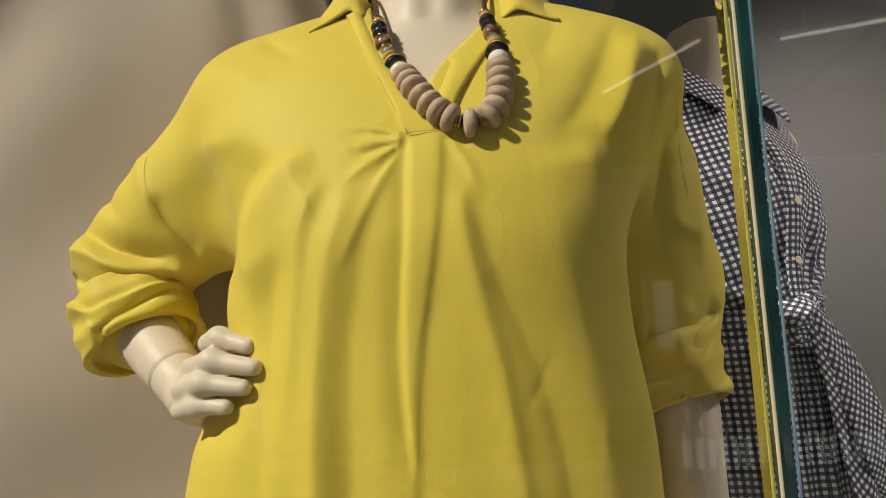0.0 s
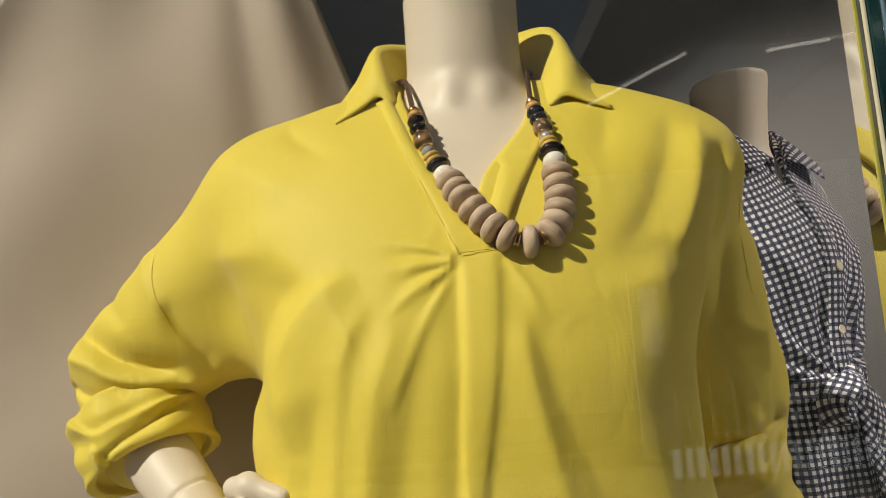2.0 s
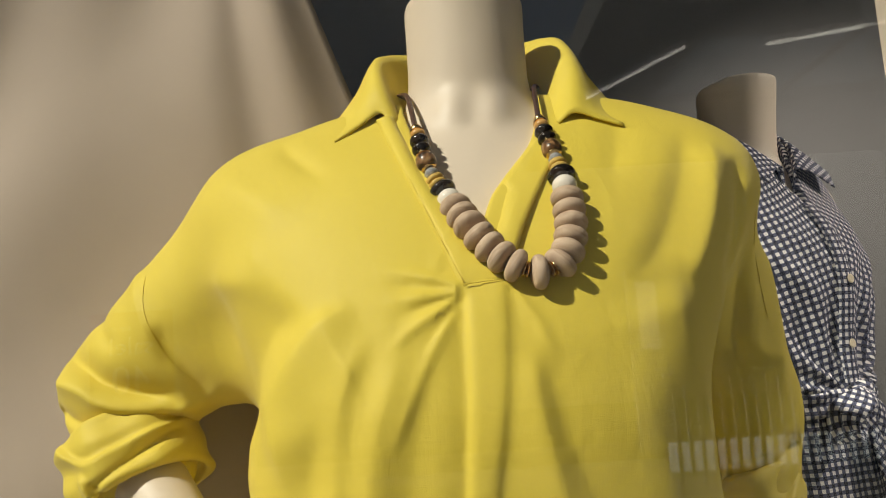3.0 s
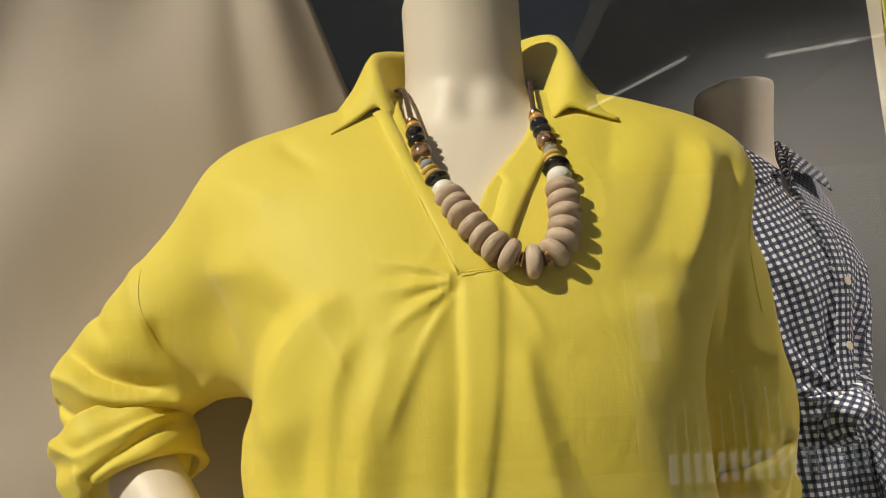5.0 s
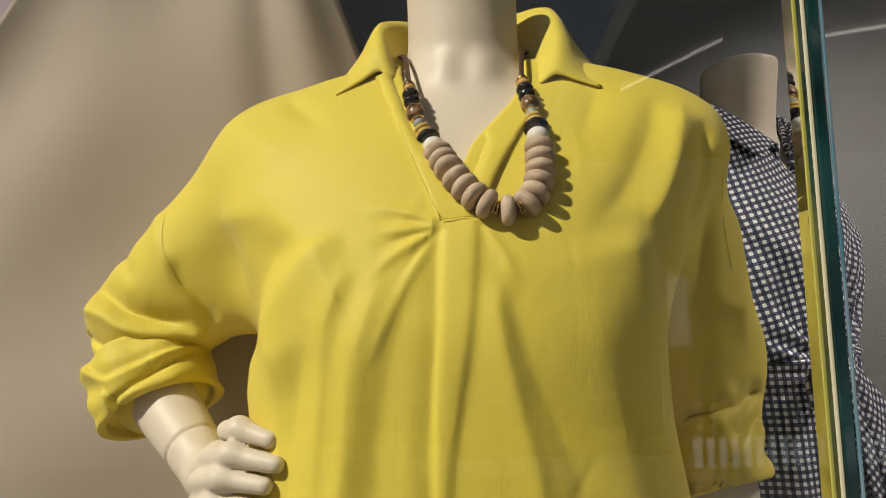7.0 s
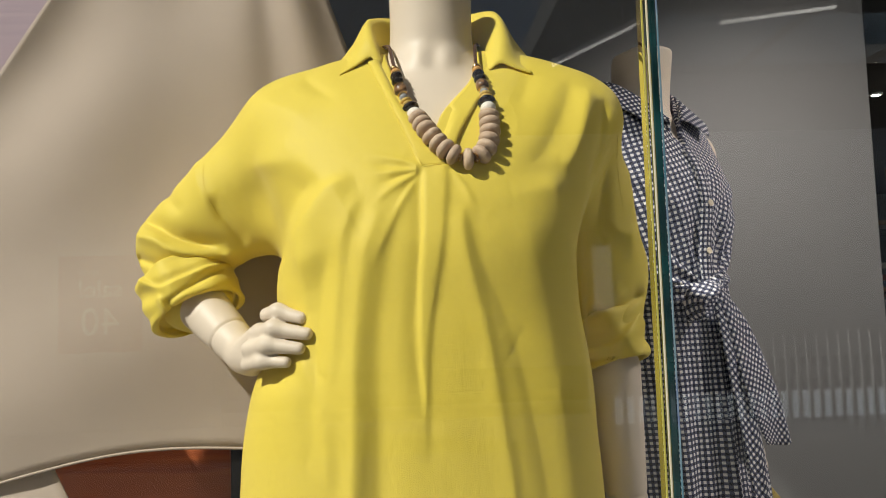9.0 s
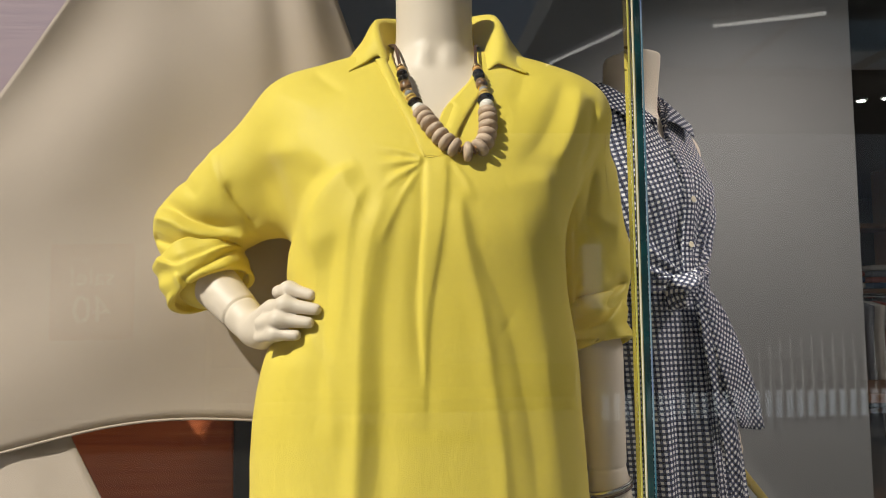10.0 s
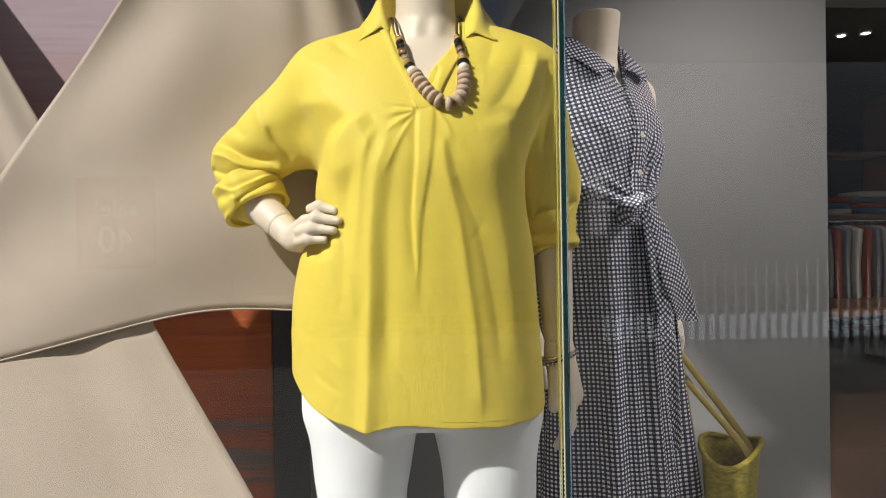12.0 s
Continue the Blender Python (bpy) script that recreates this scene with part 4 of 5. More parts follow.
random.seed(4)
bead("wood", 0.0)
for side, count in ((-1, 7), (1, 6)):
    s = 0.0064 + 0.0012
    bead("ring", side * (s + 0.001))
    bead("ring", side * (s + 0.0035))
    s += 0.0045
    for k in range(count):
        bead("wood", side * (s + 0.0062), random.uniform(-0.2, 0.2))
        s += 0.0128
    for kind, half in (("white", 0.0072), ("black", 0.0046), ("straw", 0.0030), ("straw", 0.0028), ("facet", 0.0046), ("ring", 0.0012), ("stone", 0.0066), ("ring", 0.0012), ("dark", 0.0050), ("dark", 0.0050), ("amber", 0.0036), ("ring", 0.0010), ("gold", 0.0044)):
        bead(kind, side * (s + half))
        s += 2 * half
    p, t = on_strand(side * s)
    top = [(p.x, p.y, p.z), (0.003 + side * 0.060, 0.850, 1.768), (0.003 + side * 0.068, 0.890, 1.782), (0.003 + side * 0.045, 0.940, 1.790), (0.003, 0.958, 1.792)]
    put("cord", tube(top, 0.0026, 40, 8, 0.5), LEATHER, necklace, "flat brown leather cord")

# ---------------------------------------------------------------- gingham dress on the second mannequin
DX, DY, DTURN = 0.456, 1.365, 30.0
DC, DS = math.cos(radians(DTURN)), math.sin(radians(DTURN))


def to_dress(x, y):
    """World x, y to the dress's own: front is minus y."""
    u, v = x - DX, y - DY
    return u * DC + v * DS, -u * DS + v * DC


def from_dress(x, y, z):
    return (DX + x * DC - y * DS, DY + x * DS + y * DC, z)


def dress_shape(x, y, z, grow=0.0):
    a = curve(z, (0.38, 0.275), (0.70, 0.240), (1.00, 0.200), (1.20, 0.188), (1.34, 0.170), (1.425, 0.152), (1.50, 0.166), (1.60, 0.190), (1.68, 0.186), (1.74, 0.180), (1.785, 0.166), (1.815, 0.130), (1.84, 0.080))
    b = curve(z, (0.38, 0.235), (0.70, 0.200), (1.00, 0.172), (1.20, 0.158), (1.34, 0.148), (1.425, 0.138), (1.50, 0.136), (1.60, 0.142), (1.66, 0.132), (1.72, 0.104), (1.78, 0.078), (1.84, 0.050))
    d = column(x, y, curve(z, (0.38, 0.045), (1.0, 0.022), (1.40, 0.004), (1.82, 0.0)), curve(z, (0.38, 0.0), (1.50, -0.005), (1.60, -0.008), (1.75, 0.006), (1.82, 0.012)), a + grow, b + grow, 2.1)
    return d


def dress_folds(x, y, z):
    ang = np.arctan2(x, -y)
    skirt = np.clip((1.40 - z) / 0.35, 0, 1)
    f = skirt * (0.010 * np.sin(ang * 9 + 0.6) + 0.006 * np.sin(ang * 17 + 2 * np.sin(ang * 3)))
    gather = np.exp(-((z - 1.45) / 0.15) ** 2) * np.clip(-y / 0.08, 0, 1) * (z > 1.42)
    f = f + gather * 0.0075 * np.sin(np.arctan2(z - 1.415, np.abs(x - 0.008) + 0.01) * 19 + 1 + 2 * np.sin(z * 31)) * np.clip(np.abs(x) / 0.05, 0, 1)
    # button stand
    f = f + 0.004 * np.exp(-((x - 0.0) / 0.016) ** 6) * np.clip(-y / 0.05, 0, 1) * (z > 1.43)
    return f


def dress_field(x, y, z):
    u, v = to_dress(x, y)
    d = dress_shape(u, v, z) - dress_folds(u, v, z)
    d = smax(d, z - 1.832, 0.01)
    neck = np.maximum(np.sqrt(u ** 2 + (v - 0.004) ** 2) - 0.068, 1.74 - z)
    notch = np.maximum(np.abs(u) - curve(z, (1.70, 0.0), (1.82, 0.050)), np.maximum(1.70 - z, v))
    hole = np.minimum(ball(u, v, z, (-0.196, 0.0, 1.685), (0.040, 0.060, 0.075)), ball(u, v, z, (0.196, 0.0, 1.685), (0.040, 0.060, 0.075)))
    d = np.maximum(d, -np.minimum(neck, notch))
    d = smax(d, -hole, 0.006)
    return np.maximum(d, -np.maximum(dress_shape(u, v, z) + 0.010, z - 0.43))


dress = thing("gingham_dress", "navy and white gingham sleeveless shirt dress, tied at the waist", "dress", (DX, DY, 0.40))
CHECK = 0.0106


def check_uv(me, place):
    """Lays the check over a mesh: place gives u, v in metres for each vertex."""
    uv = me.uv_layers.new(name="check")
    co = np.array([v.co[:] for v in me.vertices])
    pu, pv = place(co)
    idx = np.array([lp.vertex_index for lp in me.loops])
    uv.data.foreach_set("uv", np.stack([pu[idx], pv[idx]], 1).ravel() / CHECK)


def dress_uv(co):
    u, v = to_dress(co[:, 0], co[:, 1])
    ang = np.arctan2(u, -v)
    z = co[:, 2]
    girth = np.where(z > 1.425, 0.145, curve(z, (0.38, 0.20), (1.0, 0.170), (1.425, 0.140)))
    bias = np.where(z > 1.425, np.where(ang < 0.0, 0.30, -0.35), 0.0)
    pu, pv = ang * girth, z
    return pu * np.cos(bias) + pv * np.sin(bias), pv * np.cos(bias) - pu * np.sin(bias)


v, f, (_, DGRID) = nets(dress_field, (DX - 0.31, DY - 0.31, 0.385), (DX + 0.36, DY + 0.31, 1.83), 0.006)
cz = v[f].mean(axis=1)[:, 2]
for nm, mask in (("bodice", cz > 1.425), ("skirt", cz <= 1.425)):
    used, flat = np.unique(f[mask], return_inverse=True)
    me = mesh_from(nm, v[used], flat.reshape(-1, 4))
    check_uv(me, dress_uv)
    put(nm, me, GINGHAM, dress)


def flat_uv(scale_rows, turn):
    def place(co):
        c, s = math.cos(turn), math.sin(turn)
        w = co[:, 0] * 0.8 + co[:, 1] * 0.6
        return w * c + co[:, 2] * s, co[:, 2] * c - w * s
    return place


def check_sheet(name, rows, nu, nv, turn, label, wave=None, thick=0.002):
    me = sheet([[from_dress(*p) for p in r] for r in rows], nu, nv, thick, wave)
    co = np.array([vt.co[:] for vt in me.vertices])[:nu * nv].reshape(nu, nv, 3)
    along = np.concatenate([[0], np.cumsum(np.linalg.norm(np.diff(co, axis=0), axis=2).mean(axis=1))])[:, None] + np.zeros((nu, nv))
    across = np.concatenate([np.zeros((nu, 1)), np.cumsum(np.linalg.norm(np.diff(co, axis=1), axis=2), axis=1)], axis=1)
    across = across - across[:, -1:] / 2
    pu, pv = np.tile(along.ravel(), 2), np.tile(across.ravel(), 2)
    c, s = math.cos(turn), math.sin(turn)
    check_uv(me, lambda _: (pu * c + pv * s, pv * c - pu * s))
    return put(name, me, GINGHAM, dress, label)


# collar: two leaves round the neck
for sgn in (-1, 1):
    check_sheet("collar", [
        [(0, 0.108, 1.805), (sgn * 0.085, 0.080, 1.812), (sgn * 0.128, 0.005, 1.812), (sgn * 0.112, -0.070, 1.775), (sgn * 0.078, -0.108, 1.735)],
        [(0, 0.095, 1.838), (sgn * 0.072, 0.070, 1.842), (sgn * 0.100, 0.003, 1.838), (sgn * 0.080, -0.062, 1.800), (sgn * 0.046, -0.098, 1.757)],
        [(0, 0.080, 1.862), (sgn * 0.058, 0.058, 1.864), (sgn * 0.076, 0.002, 1.852), (sgn * 0.058, -0.052, 1.812), (sgn * 0.016, -0.090, 1.764)],
        [(0, 0.072, 1.800), (sgn * 0.050, 0.052, 1.800), (sgn * 0.067, 0.002, 1.790), (sgn * 0.052, -0.050, 1.765), (sgn * 0.010, -0.086, 1.728)]], 24, 12, 0.5 * sgn, "pointed gingham collar")


def dress_front(x, z, out=0.0):
    """The place on the dress's front at its own x, z."""
    ys = np.linspace(-0.30, 0.05, 500)
    d = dress_shape(x, ys, np.full_like(ys, z)) - dress_folds(np.full_like(ys, x), ys, np.full_like(ys, z))
    return (x, ys[np.argmax(d < 0)] - out, z)


button_me = lathe([(0.001, 0), (0.0058, 0.0), (0.0066, 0.0012), (0.0060, 0.0026), (0.0046, 0.0021), (0.001, 0.0019)], 20)
for z in (1.590, 1.500):
    p = from_dress(*dress_front(0.004, z, 0.0050))
    b = put("button", button_me, BUTTON, dress, "round cream shell button")
    b.matrix_basis = Matrix.Translation(p) @ pose(0, 0, 0, 0, 0, DTURN) @ pose(0, 0, 0, 98 if z > 1.6 else 84, 0, 0)
front_pl = [dress_front(0.015, z, 0.0022) for z in np.linspace(1.70, 1.44, 12)]
check_sheet("button_stand", [[(p[0] - 0.030, dress_front(-0.015, p[2], 0.0022)[1], p[2]) for p in front_pl], [(0.0, dress_front(0.0, p[2], 0.0035)[1], p[2]) for p in front_pl], front_pl], 30, 6, 0.0, "straight gingham button band")

# sash: knot, loops and two tails
KX, KY, KZ = dress_front(0.008, 1.428, 0.012)
bm = bmesh.new()
bmesh.ops.create_icosphere(bm, subdivisions=3, radius=1.0)
for vtx in bm.verts:
    c = vtx.co
    r = 1 + 0.12 * math.sin(c.z * 9 + c.x * 4) + 0.08 * math.sin(c.x * 11)
    vtx.co = Vector(from_dress(KX + c.x * 0.021 * r, KY + c.y * 0.015 * r, KZ + c.z * 0.020 * r))
me = bpy.data.meshes.new("knot")
bm.to_mesh(me)
bm.free()
me.polygons.foreach_set("use_smooth", [True] * len(me.polygons))
check_uv(me, flat_uv(None, 0.9))
put("sash_knot", me, GINGHAM, dress, "knot of the gingham sash")


def ripple(amp, n, phase=0.0):
    def wave(i, j, p):
        return np.array((0.0, -amp * math.sin(n * j * math.pi * 2 + phase + i * 2) * min(1, i * 3 + 0.2), 0.0))
    return wave


check_sheet("sash_tail", [
    [(KX - 0.012, KY - 0.006, KZ - 0.008), (KX + 0.012, KY - 0.020, KZ - 0.12), (KX + 0.030, KY - 0.040, KZ - 0.22), (KX + 0.085, KY - 0.030, KZ - 0.295)],
    [(KX + 0.004, KY - 0.014, KZ - 0.004), (KX + 0.050, KY - 0.030, KZ - 0.10), (KX + 0.092, KY - 0.045, KZ - 0.19), (KX + 0.150, KY - 0.028, KZ - 0.305)],
    [(KX + 0.018, KY - 0.004, KZ + 0.002), (KX + 0.080, KY - 0.014, KZ - 0.08), (KX + 0.140, KY - 0.020, KZ - 0.20), (KX + 0.185, KY - 0.015, KZ - 0.300)]], 34, 16, 0.7, "gingham sash tail with a slanted end", ripple(0.006, 1.2))
check_sheet("sash_tail", [
    [(KX - 0.016, KY - 0.004, KZ - 0.008), (KX - 0.006, KY - 0.022, KZ - 0.15), (KX + 0.016, KY - 0.045, KZ - 0.36), (KX + 0.042, KY - 0.060, KZ - 0.62)],
    [(KX - 0.004, KY - 0.012, KZ - 0.010), (KX + 0.018, KY - 0.034, KZ - 0.15), (KX + 0.036, KY - 0.055, KZ - 0.36), (KX + 0.050, KY - 0.066, KZ - 0.60)],
    [(KX + 0.010, KY - 0.004, KZ - 0.008), (KX + 0.046, KY - 0.022, KZ - 0.14), (KX + 0.058, KY - 0.045, KZ - 0.34), (KX + 0.058, KY - 0.060, KZ - 0.56)]], 34, 14, 0.6, "long hanging gingham sash tail", ripple(0.005, 1.0, 1.0))
check_sheet("sash_loop", [
    [(KX - 0.005, KY - 0.004, KZ + 0.012), (KX - 0.045, KY - 0.018, KZ + 0.014), (KX - 0.088, KY - 0.004, KZ - 0.010), (KX - 0.070, KY + 0.004, KZ - 0.060), (KX - 0.008, KY - 0.002, KZ - 0.012)],
    [(KX - 0.005, KY - 0.018, KZ + 0.006), (KX - 0.045, KY - 0.045, KZ - 0.006), (KX - 0.080, KY - 0.040, KZ - 0.030), (KX - 0.062, KY - 0.034, KZ - 0.052), (KX - 0.008, KY - 0.014, KZ - 0.010)],
    [(KX - 0.004, KY - 0.008, KZ + 0.000), (KX - 0.040, KY - 0.020, KZ - 0.020), (KX - 0.070, KY - 0.016, KZ - 0.036), (KX - 0.058, KY - 0.010, KZ - 0.044), (KX - 0.006, KY - 0.006, KZ - 0.010)]], 30, 12, 0.4, "gingham bow loop")
belt_z = (1.410, 1.426, 1.442)
tie = check_sheet("waist_tie", [[dress_front(x, z - 0.1 * abs(x), 0.004) for x in np.linspace(-0.118, 0.10, 9)] for z in belt_z], 36, 8, 0.15, "gathered gingham waist tie", ripple(0.002, 1.5))

tie.data.uv_layers.remove(tie.data.uv_layers[0])
check_uv(tie.data, lambda co: (np.arctan2(*(lambda p: (p[0], -p[1]))(to_dress(co[:, 0], co[:, 1]))) * 0.14, co[:, 2]))


# the mannequin that wears it
def second_field(x, y, z):
    u, v = to_dress(x, y)
    neck = smax(smax(np.sqrt(u ** 2 + (v + (z - 1.80) * 0.10) ** 2) - curve(z, (1.74, 0.066), (1.80, 0.060), (1.93, 0.062)), z - 1.915 + v * 0.10, 0.004), 1.72 - z, 0.01)
    trunk = smax(smax(dress_shape(u, v, z, -0.012), z - 1.775, 0.03), 1.10 - z, 0.02)
    d = smin(neck, trunk, 0.03)
    for sgn in (-1, 1):
        d = smin(d, ball(u, v, z, (sgn * 0.172, 0.004, 1.715), (0.040, 0.046, 0.055)), 0.02)
        d = smin(d, limb(u, v, z, (sgn * 0.182, 0.010, 1.70), (sgn * 0.212, 0.075, 1.43), 0.038, 0.031), 0.012)
        d = smin(d, limb(u, v, z, (sgn * 0.212, 0.075, 1.43), (sgn * 0.250, -0.010, 1.16), 0.031, 0.022), 0.010)
        d = smin(d, limb(u, v, z, (sgn * 0.250, -0.010, 1.16), (sgn * 0.246, -0.040, 1.08), 0.022, 0.027), 0.012)
        for k in range(4):
            d = smin(d, limb(u, v, z, (sgn * 0.250, -0.062 + 0.017 * k, 1.06), (sgn * 0.232, -0.065 + 0.016 * k, 0.985), 0.011, 0.008), 0.004)
    for sgn in (-1, 1):
        d = np.minimum(d, limb(u, v, z, (sgn * 0.085, 0.0, 1.12), (sgn * 0.08, 0.01, 0.40), 0.075, 0.038))
        d = smin(d, limb(u, v, z, (sgn * 0.08, 0.01, 0.36), (sgn * 0.09, -0.10, 0.345), 0.034, 0.022), 0.03)
    return np.maximum(d, 0.322 - z)


v, f, _ = nets(second_field, (DX - 0.31, DY - 0.31, 0.31), (DX + 0.31, DY + 0.31, 1.935), 0.006)
tagged(put("mannequin", mesh_from("mannequin", v, f), SKIN), "headless matt cream mannequin with straight arms", "mannequin")

# ---------------------------------------------------------------- straw tote that hangs from its arm
TOTE_TURN, TX, TY = radians(62), 0.800, 1.345
tote = thing("straw_tote", "mustard woven straw tote bag hanging from an arm", "bag", (0.80, 1.36, 0.50))


def basket(turn, cx, cy):
    verts, faces, n, rings = [], [], 72, 44
    c, s = math.cos(turn), math.sin(turn)
    prof = [(1.0, k / (rings - 1), 1) for k in range(rings)] + [(1.0, 1.0, 0.93), (1.0, 0.86, 0.92), (1.0, 0.1, 0.90)]
    for _, h, inset in prof:
        z = 0.47 + 0.315 * h
        wide, deep = (0.128 + 0.030 * h) * inset, (0.050 + 0.022 * h) * inset
        for k in range(n):
            a = 2 * math.pi * k / n
            row = int(h * rings)
            weave = 1 + (0.012 * math.sin(k * math.pi + row * math.pi) + 0.010 * math.sin(a * 5 + h * 8)) * (inset == 1)
            x = wide * math.copysign(abs(math.cos(a)) ** 0.75, math.cos(a)) * weave
            y = deep * math.copysign(abs(math.sin(a)) ** 0.75, math.sin(a)) * weave
            sag = -0.016 * math.cos(a * 2) * h + 0.004 * math.sin(a * 7)
            verts.append((cx + x * c - y * s, cy + x * s + y * c, z + sag * (h > 0.5)))
    for i in range(len(prof) - 1):
        for k in range(n):
            a, b = i * n + k, i * n + (k + 1) % n
            faces.append((a, b, b + n, a + n))
    faces += [tuple(range(n))[::-1], tuple((len(prof) - 1) * n + k for k in range(n))]
    return mesh_from("basket", verts, faces)


put("body", basket(TOTE_TURN, TX, TY), STRAW, tote, "plaited mustard straw body")
rim = [(TX + 0.160 * math.cos(a) * math.cos(TOTE_TURN) - 0.074 * math.sin(a) * math.sin(TOTE_TURN), TY + 0.160 * math.cos(a) * math.sin(TOTE_TURN) + 0.074 * math.sin(a) * math.cos(TOTE_TURN), 0.785 - 0.016 * math.cos(2 * a)) for a in np.linspace(0, 2 * math.pi, 25)]
put("rim", tube(rim, 0.008, 96, 8), STRAW, tote, "braided straw rim")
for off in (-0.055, 0.055):
    bx, by = TX - off * math.sin(TOTE_TURN) * 1.25, TY + off * math.cos(TOTE_TURN) * 1.25
    bx, by = bx - 0.045, by - 0.024
    ex, ey = 0.040 * math.cos(TOTE_TURN), 0.040 * math.sin(TOTE_TURN)
    put("strap", tube([(bx - ex, by - ey, 0.73), (bx - ex * 0.95, by - ey, 0.80), (0.694, 1.430 + off * 0.3, 0.97), (0.682, 1.425 + off * 0.2, 1.035), (0.694, 1.425 + off * 0.2, 1.020), (bx + ex * 0.85, by + ey, 0.80), (bx + ex, by + ey, 0.73)], 0.0100, 60, 10, 0.25), STRAP, tote, "flat mustard leather strap")

# ---------------------------------------------------------------- bracelet
bracelet = thing("charm_bracelet", "silver bracelet with small dangling charms", "bracelet", (0.262, 0.905, 1.10))
ring = [(0.262 + 0.0335 * math.cos(a), 0.900 + 0.0335 * math.sin(a), 1.108 + 0.010 * math.cos(a)) for a in np.linspace(0, 2 * math.pi, 17)]
put("band", tube(ring, 0.0028, 60, 8), SILVER, bracelet)
put("band", tube([(x, y, z - 0.008) for x, y, z in ring], 0.0018, 60, 8), LEATHER, bracelet, "dark cord band")
for k in range(5):
    a = math.pi + 0.3 * k - 0.2
    c = put("charm", lathe([(0.0005, -0.005), (0.0032, -0.003), (0.0036, 0.0), (0.002, 0.004), (0.0005, 0.006)], 10), SILVER, bracelet)
    c.matrix_basis = Matrix.Translation((0.262 + 0.035 * math.cos(a), 0.900 + 0.035 * math.sin(a), 1.090))

# ---------------------------------------------------------------- canvas sails and the painted panel
def sail(corners, sag, nu=60, nv=60, seed=0.0):
    """A three-cornered canvas pulled taut: corners a, b, c; the edges bow in, the cloth ripples towards them."""
    a, b, c = (np.array(p, float) for p in corners)
    cen = (a + b + c) / 3

    def edge(p, q, s, bow):
        m = p + (q - p) * s
        inward = cen - m
        return m + inward / np.linalg.norm(inward) * bow * 4 * s * (1 - s)
    grid = []
    for i in range(nu):
        u = i / (nu - 1)
        left, right = edge(a, b, u, sag[0]), edge(a, c, u, sag[1])
        row = []
        for j in range(nv):
            w = j / (nv - 1)
            p = left + (right - left) * w
            low = edge(b, c, w, sag[2]) - (b + (c - b) * w)
            p = p + low * u ** 3
            p = p + np.array((0, 0.020 * math.sin(w * 5.2 + u * 2.2 + seed) * u + 0.012 * math.sin(w * 13 + seed) * (1 - u) * u * 2 + 0.006 * math.sin(u * 17 + w * 6) - 0.026 * math.exp(-((w - 0.90) / 0.055) ** 2) * (1 - u) + 0.018 * math.exp(-((w - 0.80) / 0.05) ** 2) * (1 - u), 0))
            row.append(p)
        grid.append(row)
    return sheet(grid, nu, nv, 0.003), [tuple(p + np.array((0, -0.002, 0))) for p in grid[-1][2:-2:4]]


canvas_a = thing("canvas_sail", "large cream canvas sail stretched behind the mannequin", "canvas", (-0.45, 1.06, 1.05), "canvas sails")
SA = ((-0.313, 1.06, 2.36), (-1.235, 1.05, 1.03), (0.10, 1.07, 1.170))
me, lower = sail(SA, (0.0, -0.005, 0.089), seed=0.4)
put("cloth", me, SAILCLOTH, canvas_a)
put("hem", tube(lower, 0.0022, 90, 8), SAILCLOTH, canvas_a, "stitched canvas hem")
canvas_b = thing("canvas_sail", "cream canvas sail crossing behind another sail", "canvas", (-0.9, 0.90, 0.52), "canvas sails")
SB = ((-1.367, 1.35, 2.42), (-1.63, 0.90, 0.534), (-0.189, 0.90, 0.516))
put("cloth", sail(SB, (0.0, 0.0, 0.03), seed=2.2)[0], SAILCLOTH, canvas_b)

panel = thing("painted_panel", "large sunset painting in a charcoal frame", "painting", (-1.3, 1.40, 0.32))
part("canvas", box(-2.4, 1.370, 0.34, -0.392, 1.395, 2.6, 0.003), SUNSET, panel, "painted mauve and rust canvas")
part("frame", box(-0.390, 1.355, 0.32, -0.300, 1.42, 2.66, 0.003), FRAME_DARK, panel, "charcoal frame upright")
part("frame", box(-2.42, 1.355, 0.32, -2.402, 1.42, 2.66, 0.003), FRAME_DARK, panel, "charcoal frame upright")
part("backing", box(-2.40, 1.397, 0.322, -0.392, 1.418, 2.65, 0.003), FRAME_DARK, panel)

# ---------------------------------------------------------------- across the atrium, seen in the glass
RAIL = mottled("white_painted_steel", (0.74, 0.74, 0.73), (0.80, 0.80, 0.79), 8, 0.4)
POSTER_RED = mottled("red_poster_print", (0.42, 0.10, 0.06), (0.50, 0.13, 0.08), 3, 0.6)
LETTER_WHITE = Mat("white_print", 0.6).color((0.85, 0.83, 0.80))


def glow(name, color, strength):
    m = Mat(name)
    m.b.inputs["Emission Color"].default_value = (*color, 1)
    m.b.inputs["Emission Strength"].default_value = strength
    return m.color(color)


TUBE_LIGHT = glow("linear_lamp_diffuser", (1.0, 0.95, 0.85), 3.0)
SPOT_LIGHT = glow("downlight_lens", (1.0, 0.93, 0.80), 14.0)
KERB_GLOW = glow("glowing_kerb_face", (0.90, 0.96, 1.0), 1.0)
SIGN_LIGHT = glow("lit_shop_sign_face", (1.0, 0.97, 0.92), 0.7)

